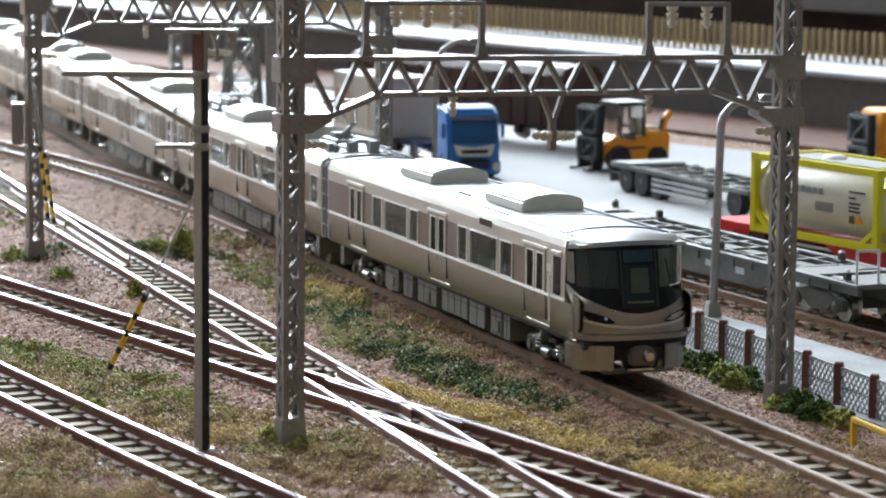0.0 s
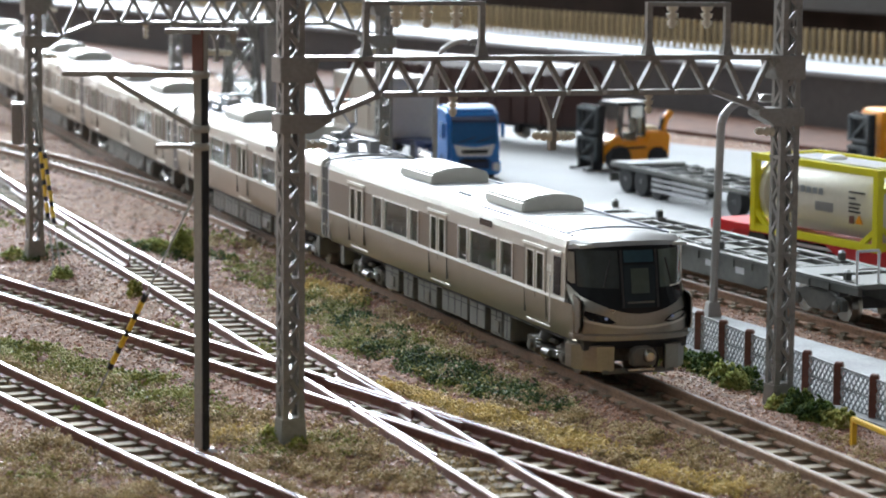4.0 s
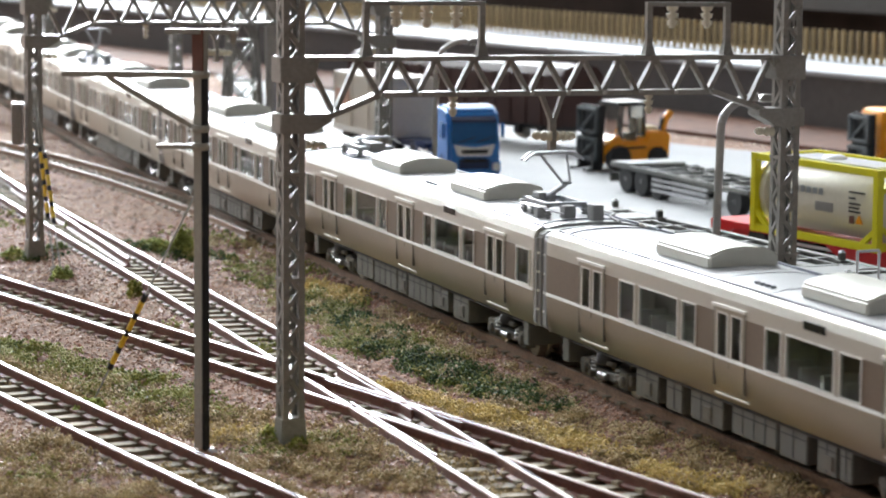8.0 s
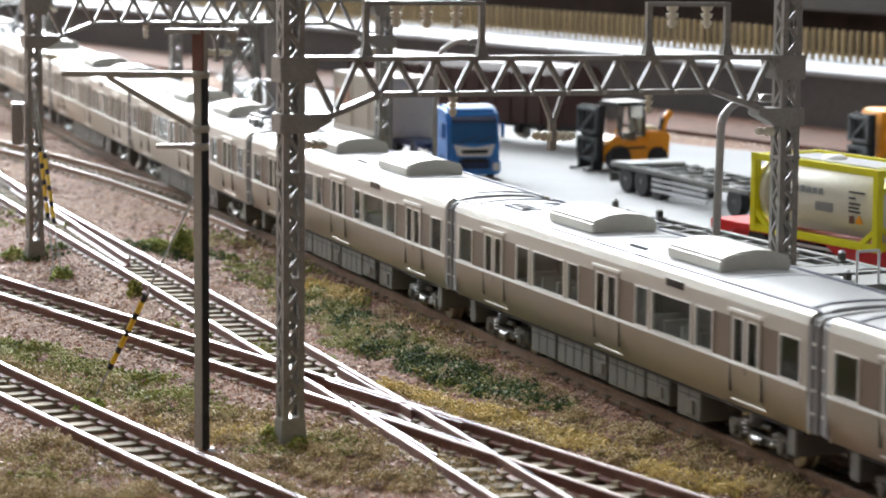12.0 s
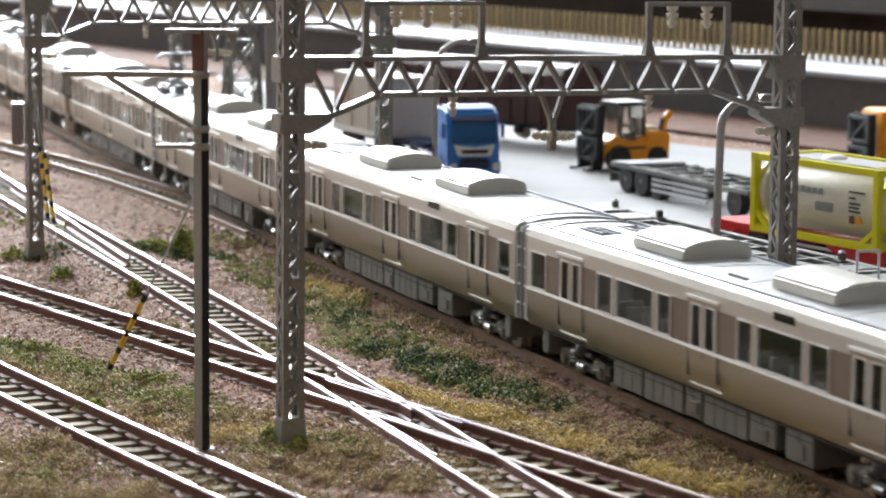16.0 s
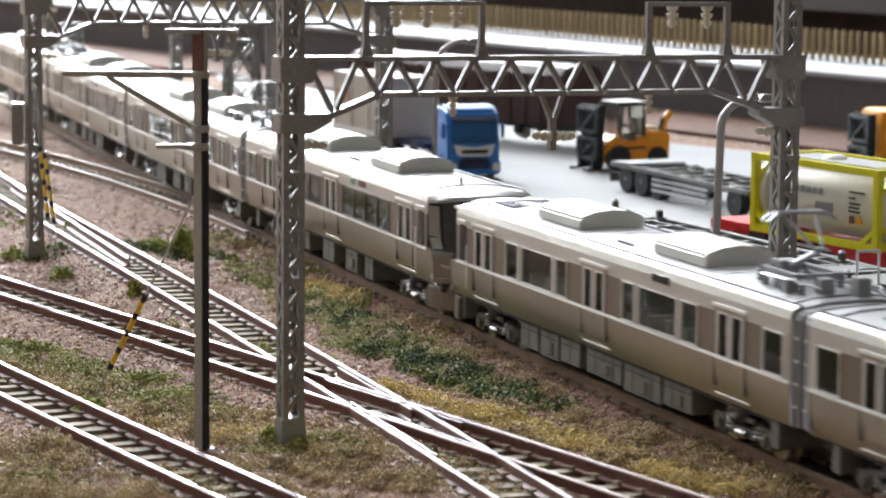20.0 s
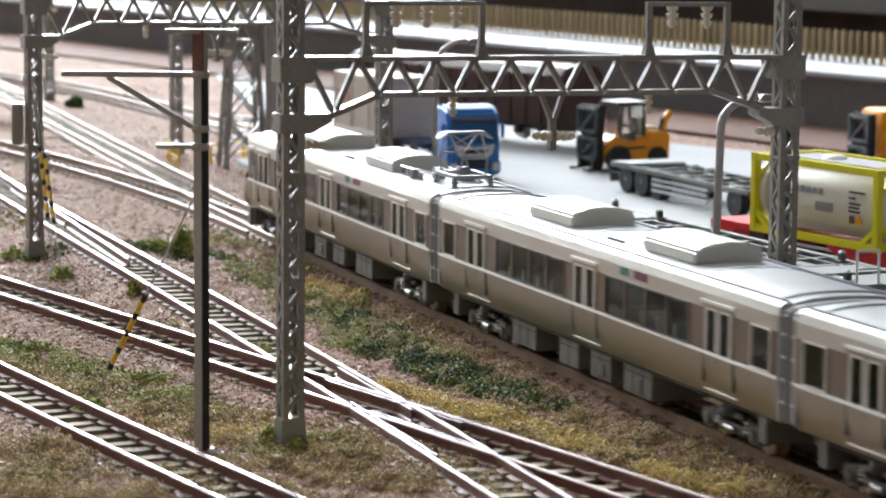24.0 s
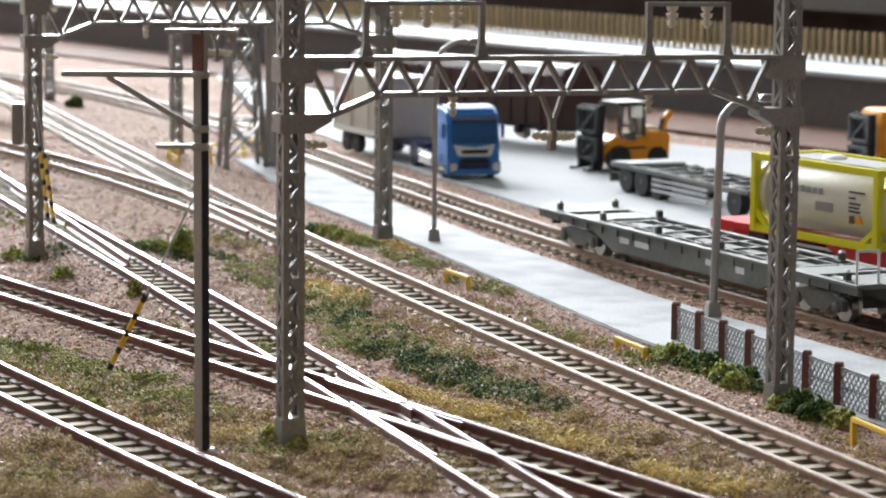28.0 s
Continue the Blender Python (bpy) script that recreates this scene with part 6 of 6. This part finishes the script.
def scatter_mesh(name, label, category, centres, sizes, material, flat=0.6, seed=1, kind=STONE):
    """One mesh of many small irregular stones or flakes."""
    rng = np.random.default_rng(seed)
    n = len(centres)
    base, tri = np.array(kind[0], float), np.array(kind[1])
    p, q = len(base), len(tri)
    v = base[None] * (1 + rng.uniform(-0.35, 0.35, (n, p, 1)))
    v = v + rng.uniform(-0.2, 0.2, (n, p, 3))
    v[:, :, 2] *= flat
    a = rng.uniform(0, 6.283, n)
    c, s = np.cos(a), np.sin(a)
    x = v[:, :, 0] * c[:, None] - v[:, :, 1] * s[:, None]
    y = v[:, :, 0] * s[:, None] + v[:, :, 1] * c[:, None]
    b = rng.uniform(-0.8, 0.8, n)
    z = v[:, :, 2] * np.cos(b)[:, None] + x * np.sin(b)[:, None]
    v = (np.stack([x, y, z], 2) * sizes[:, None, None] + centres[:, None, :]) * K
    f = (tri[None] + p * np.arange(n)[:, None, None]).reshape(-1)
    me = bpy.data.meshes.new(name)
    me.vertices.add(n * p)
    me.vertices.foreach_set("co", v.reshape(-1))
    me.loops.add(n * q * 3)
    me.loops.foreach_set("vertex_index", f)
    me.polygons.add(n * q)
    me.polygons.foreach_set("loop_start", np.arange(0, n * q * 3, 3))
    me.update(calc_edges=True)
    me.materials.append(material)
    ob = new(name, me)
    if label:
        tagged(ob, label, category, kind="stuff")
    return ob


def island_mat(name, stops, rough=0.85, patch=0.55, scale=220.0, spec=0.22):
    """Colour from a ramp, partly piece by piece and partly in patches."""
    m = bpy.data.materials.new(name)
    m.use_nodes = True
    nt = m.node_tree
    b = nt.nodes["Principled BSDF"]
    b.inputs["Roughness"].default_value, b.inputs["Specular IOR Level"].default_value = rough, spec
    g = nt.nodes.new("ShaderNodeNewGeometry")
    tc = nt.nodes.new("ShaderNodeTexCoord")
    n = nt.nodes.new("ShaderNodeTexNoise")
    n.inputs["Scale"].default_value, n.inputs["Detail"].default_value = scale, 4.0
    nt.links.new(tc.outputs["Object"], n.inputs["Vector"])
    wide = nt.nodes.new("ShaderNodeMapRange")
    wide.inputs["From Min"].default_value, wide.inputs["From Max"].default_value = 0.3, 0.7
    nt.links.new(n.outputs["Fac"], wide.inputs["Value"])
    mx = nt.nodes.new("ShaderNodeMix")
    mx.inputs["Factor"].default_value = patch
    nt.links.new(g.outputs["Random Per Island"], mx.inputs["A"])
    nt.links.new(wide.outputs["Result"], mx.inputs["B"])
    r = nt.nodes.new("ShaderNodeValToRGB")
    el = r.color_ramp.elements
    while len(el) < len(stops):
        el.new(0.5)
    for e, (p, c) in zip(el, stops):
        e.position, e.color = p, c + (1.0,)
    nt.links.new(mx.outputs["Result"], r.inputs["Fac"])
    nt.links.new(r.outputs["Color"], b.inputs["Base Color"])
    return m


def inside(px, py, poly):
    hit = np.zeros(len(px), bool)
    for (ax, ay), (bx, by) in zip(poly, poly[1:] + poly[:1]):
        cut = ((ay > py) != (by > py)) & (px < (bx - ax) * (py - ay) / (by - ay + 1e-9) + ax)
        hit ^= cut
    return hit


PATH_POLY = [(-60, 790), (-33.7, 683), (-10.7, 618), (7.7, 560), (23, 512), (33, 480), (63, 403), (95, 322), (120, 322), (74.3, 456), (53.5, 500),
             (40.2, 530.6), (25.6, 573.7), (8.4, 619.3), (-11.9, 684.6), (-36, 775), (-40, 800)]
YARD_POLY = [(-110, 1240), (-61, 930), (-43.9, 889.1), (-13.7, 782.7), (16.4, 692.9), (36, 640), (62, 566), (150, 330), (420, 330), (130, 803), (42, 906), (-60, 1090)]


def heights(x, y):
    return np.array([ground_height(a, b, w, h) for a, b, w, h in zip(x, y, *bed(x, y))])


def line_distance(x, y, line):
    """Signed distance to a track's middle, for points near it."""
    xs = np.interp(y, line[::-1, 1], line[::-1, 0])
    an = np.interp(y, line[::-1, 1], line[::-1, 2])
    return (x - xs) * np.abs(np.sin(an))


ALL_LINES = (LINE_T[::1], LINE_F, LINE_L, LINE_C, LINE_D, LINE_B)


def near_rail(x, y):
    near = np.zeros(len(x), bool)
    for line in ALL_LINES:
        ok = (y < line[0, 1]) & (y > line[-1, 1])
        d = np.abs(np.abs(line_distance(x, y, line)) - 4.5)
        near |= ok & (d < 1.0)
    return near


def between_rails(x, y):
    near = np.zeros(len(x), bool)
    for line in ALL_LINES:
        ok = (y < line[0, 1]) & (y > line[-1, 1])
        near |= ok & (np.abs(line_distance(x, y, line)) < 4.8)
    return near


def stones():
    rng = np.random.default_rng(4)
    out = []
    for y0, y1, n in ((325, 480, 60000), (480, 640, 46000), (640, 860, 26000), (860, 1100, 8000)):
        y = rng.uniform(y0, y1, n)
        x = rng.uniform(-0.178, 0.178, n) * y
        out.append((x, y))
    x, y = np.concatenate([o[0] for o in out]), np.concatenate([o[1] for o in out])
    keep = ~inside(x, y, PATH_POLY) & ~inside(x, y, YARD_POLY) & ~near_rail(x, y)
    x, y = x[keep], y[keep]
    mid = between_rails(x, y)
    size = rng.uniform(0.1, 0.36, len(x)) * (0.75 + 0.25 * (y - 330) / 200).clip(0.75, 1.5) * np.where(mid, 0.8, 1.0) * np.where(rng.random(len(x)) < 0.04, 1.5, 1.0)
    z = heights(x, y) + size * 0.3 - np.where(mid, 0.15, 0.0)
    m = island_mat("ballast_grains", [(0.0, (0.05, 0.022, 0.013)), (0.3, (0.22, 0.1, 0.055)), (0.62, (0.45, 0.225, 0.13)), (0.86, (0.62, 0.41, 0.28)), (1.0, (0.85, 0.78, 0.7))], 0.4, 0.35, 45.0, 0.3)
    scatter_mesh("ballast_stones", "fine red-brown and pale ballast grains over the ground", "gravel", np.stack([x, y, z], 1), size, m, 0.7, 5)


stones()


def blob(rng, n, cx, cy, rx, ry, turn):
    """n points in a soft ellipse of uneven outline."""
    r = np.sqrt(rng.random(n)) * (0.8 + 0.3 * rng.standard_normal(n).clip(-1.2, 1.2) * 0.5)
    a = rng.uniform(0, 6.283, n)
    u, v = r * np.cos(a) * rx, r * np.sin(a) * ry
    t = math.radians(turn)
    return cx + u * math.cos(t) - v * math.sin(t), cy + u * math.sin(t) + v * math.cos(t)


GREEN = [(0.0, (0.03, 0.045, 0.01)), (0.3, (0.13, 0.155, 0.03)), (0.6, (0.32, 0.32, 0.075)), (0.82, (0.47, 0.41, 0.18)), (1.0, (0.54, 0.43, 0.27))]
DEEP = [(0.0, (0.01, 0.022, 0.008)), (0.4, (0.034, 0.068, 0.016)), (0.65, (0.1, 0.15, 0.03)), (0.85, (0.27, 0.27, 0.09)), (1.0, (0.58, 0.53, 0.32))]
OLIVE = [(0.0, (0.085, 0.06, 0.032)), (0.3, (0.27, 0.2, 0.09)), (0.6, (0.5, 0.375, 0.18)), (0.85, (0.62, 0.49, 0.28)), (1.0, (0.28, 0.32, 0.1))]
STRAW = [(0.0, (0.13, 0.09, 0.025)), (0.3, (0.41, 0.3, 0.085)), (0.55, (0.65, 0.48, 0.14)), (0.8, (0.7, 0.55, 0.24)), (1.0, (0.3, 0.29, 0.09))]
LIME = [(0.0, (0.08, 0.1, 0.02)), (0.5, (0.25, 0.28, 0.07)), (1.0, (0.45, 0.46, 0.16))]


def turf(name, label, patches, stops, seed, size=(0.12, 0.3), many=2.3, tall=0.05, cover=-0.16):
    """Foam turf in small lumps: crumbs heaped round many centres."""
    rng = np.random.default_rng(seed)
    xs, ys, zs = [], [], []
    for cx, cy, rx, ry, turn, n in patches:
        lumps = max(4, int(n * many / 24))
        x, y = blob(rng, lumps, cx, cy, rx * 1.1, ry * 1.25, turn)
        clump = np.array([noise.noise((a * 0.14, b * 0.14, seed * 3.1)) + 0.6 * noise.noise((a * 0.45, b * 0.45, seed * 1.7)) for a, b in zip(x, y)])
        keep = (clump > cover + 0.14 * rng.standard_normal(lumps)) & ~near_rail(x, y) & ~inside(x, y, PATH_POLY)
        x, y, clump = x[keep], y[keep], clump[keep]
        r = (0.4 + 1.5 * rng.random(len(x)) ** 2.4) * (0.8 + 0.9 * np.clip(clump, 0, 0.8))
        r = np.where(rng.random(len(x)) < tall, rng.uniform(1.5, 2.5, len(x)), r)
        g = heights(x, y) - 0.25 * np.maximum(r - 1.2, 0.0)
        for lump in range(len(x)):
            k = int(5 + 9 * r[lump] ** 1.7)
            th, ph = rng.uniform(0, 6.283, k), np.arccos(rng.uniform(0.0, 1.0, k))
            q = r[lump] * (0.55 + 0.45 * rng.random(k))
            xs.append(x[lump] + q * np.sin(ph) * np.cos(th))
            ys.append(y[lump] + q * np.sin(ph) * np.sin(th))
            zs.append(g[lump] - 0.1 + 1.1 * q * np.cos(ph))
    x, y, z = (np.concatenate(q) for q in (xs, ys, zs))
    off = ~near_rail(x, y)
    x, y, z = x[off], y[off], z[off]
    size = rng.uniform(size[0], size[1], len(x)) * (0.85 + 0.2 * (y - 330) / 150).clip(0.85, 1.4)
    return scatter_mesh(name, label, "turf", np.stack([x, y, z], 1), size, island_mat(name + "_crumbs", stops, 0.6, 0.6, 260.0), 1.0, seed + 50, STONE)


turf("dark_turf", "dark green foam turf between the tracks",
     [(-15, 497, 20, 5.5, -66, 4600), (-6, 466, 16, 6, -66, 4600), (2, 446, 16, 6, -64, 5200), (10, 429, 11, 5, -60, 3400), (16, 419, 8, 4, -58, 1500), (-57, 594, 16, 7, -50, 2600), (-88, 588, 12, 6, -60, 900), (48, 440, 22, 4, -70, 1600), (-45, 640, 25, 4, -60, 700)], DEEP, 21, (0.12, 0.3), 2.6, 0.06, -0.3)
turf("green_turf", "mid-green scatter turf on the ground",
     [(-21, 508, 14, 6, -66, 3200), (-14, 478, 16, 7, -66, 2600), (4, 436, 14, 6, -62, 2000), (-70, 462, 14, 6, -50, 3000), (-50, 436, 20, 7, -45, 3600), (-24, 525, 20, 7, -66, 3600), (-36, 560, 24, 8, -66, 3000), (-8, 470, 30, 8, -66, 4200), (-20, 612, 16, 3.5, -62, 2200), (-6, 578, 24, 3.5, -68, 1500), (6, 545, 20, 4, -68, 1300), (26, 470, 30, 4, -68, 1300),
      (-62, 445, 22, 8, -45, 5400), (-45, 420, 22, 8, -45, 4400), (-18, 385, 12, 7, 0, 1600), (-56, 366, 12, 8, -30, 900), (-100, 640, 30, 8, -50, 900), (-52, 612, 30, 6, -64, 1100), (40, 455, 20, 3, -68, 900), (-34, 470, 30, 3, -52, 700)], GREEN, 22)
turf("olive_turf", "brown-olive dry turf on the ground",
     [(22, 400, 30, 5, -62, 3200), (36, 376, 20, 5, -62, 2200), (2, 462, 40, 5, -66, 2600), (-2, 360, 22, 7, -35, 3000), (-30, 400, 26, 10, -40, 8600), (-10, 372, 22, 9, -20, 7000), (-60, 435, 26, 10, -45, 6200), (14, 392, 26, 5, -55, 3400), (-28, 355, 20, 8, -30, 4600), (-58, 360, 14, 9, -30, 1800), (-14, 495, 44, 10, -66, 4600), (10, 425, 24, 8, -62, 2600), (30, 372, 18, 4, -55, 1800),
      (45, 358, 14, 4, -60, 1500), (60, 380, 26, 4, -72, 1700), (20, 492, 40, 3, -68, 900), (-38, 585, 40, 8, -64, 1500), (-59, 378, 16, 9, -50, 2600), (-48, 352, 16, 9, -30, 2600)], OLIVE, 23, (0.11, 0.27), 3.0, 0.025, -0.3)
turf("straw_turf", "straw-yellow turf beside the crossing tracks",
     [(-3, 424, 12, 3.2, -60, 4200), (8, 408, 12, 3.4, -58, 4200), (20, 388, 16, 3.2, -56, 5600), (33, 366, 12, 3.0, -56, 3400), (-22, 532, 16, 4, -66, 3000), (-16, 500, 14, 5, -66, 700), (-10, 600, 10, 2.5, -62, 600), (44, 450, 10, 2.5, -60, 500), (-14, 430, 8, 3, -60, 600), (-30, 395, 16, 6, -40, 700)], STRAW, 24, (0.12, 0.3), 2.9, 0.04, -0.45)


def bush(x, y, r, h, stops, seed, label="small green foam bush on the ground"):
    rng = np.random.default_rng(seed)
    n = int(420 * r)
    th, ph = rng.uniform(0, 6.283, n), np.arccos(rng.uniform(-0.1, 1, n))
    rad = (0.55 + 0.45 * rng.random(n)) * (1 + 0.25 * np.sin(3 * th + seed) * np.sin(2 * ph + seed))
    p = np.stack([r * rad * np.sin(ph) * np.cos(th), r * rad * np.sin(ph) * np.sin(th), h * rad * np.cos(ph) - 0.2], 1)
    b = thing("bush", label, "bush", at(x, y, ground_height(x, y)), group="small bushes")
    ob = scatter_mesh("foliage", "", "", p, rng.uniform(0.22, 0.5, n), island_mat("bush_flakes", stops), 1.0, seed, FLAKE)
    ob.parent = b
    part("stem", Shape().rod((0, 0, -0.6), (0, 0, h * 0.6), 0.3, 0.15, 6), M["rail"], b)


for i, (x, y, r, h, st) in enumerate(((-63, 597, 3.2, 3.4, LIME), (-59.5, 594, 3.0, 3.0, GREEN), (-56.0, 591, 2.6, 5.6, LIME), (-54.5, 589, 2.8, 3.2, GREEN), (-26.5, 622, 3.0, 2.6, GREEN), (-22.5, 615, 3.2, 2.4, GREEN),
                                      (-18.6, 609, 2.4, 2.2, LIME), (-29.5, 628, 2.4, 2.0, DEEP), (38.8, 457, 2.6, 3.2, LIME), (41.3, 452, 2.6, 2.6, DEEP), (43.6, 447, 2.8, 3.2, DEEP), (45.6, 440, 2.4, 2.8, LIME), (47.0, 433, 2.3, 3.0, LIME),
                                      (48.6, 438, 2.4, 2.6, DEEP), (54.2, 413, 2.7, 3.4, DEEP), (56.6, 407, 3.0, 3.6, DEEP), (59.0, 402, 2.6, 2.8, GREEN), (51.5, 416, 2.0, 2.0, GREEN), (-24.6, 389.0, 1.5, 2.6, GREEN), (-20.6, 386.5, 1.5, 1.8, GREEN), (-77.0, 553, 2.4, 2.6, LIME),
                                      (-92, 586, 2.8, 2.4, GREEN), (-58.8, 522, 1.3, 3.4, GREEN), (-52.6, 406, 2.2, 1.6, LIME), (-131, 980, 3.5, 4, DEEP), (36.5, 461, 2.2, 1.8, GREEN))):
    bush(x, y, r, h, st, 100 + i)


def pale_stone(x, y, r, seed):
    rng = np.random.default_rng(seed)
    pts = [(r * (1 + 0.3 * rng.random()) * math.cos(a), r * 0.6 * (1 + 0.3 * rng.random()) * math.sin(a)) for a in np.linspace(0, 5.6, 9)]
    ob = part("pale_stone", Shape().prism(pts, -0.2, r * 0.55, "z"), M["pale"], bevel=0.15, smooth=True, m=at(x, y, ground_height(x, y)))
    tagged(ob, "small pale chip lying on the ground", "stone", group="pale chips")


for i, (x, y, r) in enumerate(((-46.9, 424.5, 1.1), (-8.3, 576.0, 0.9), (-44.5, 426.5, 0.6), (-71.0, 470.0, 0.6), (20.5, 446.0, 0.5))):
    pale_stone(x, y, r, 300 + i)

motions()
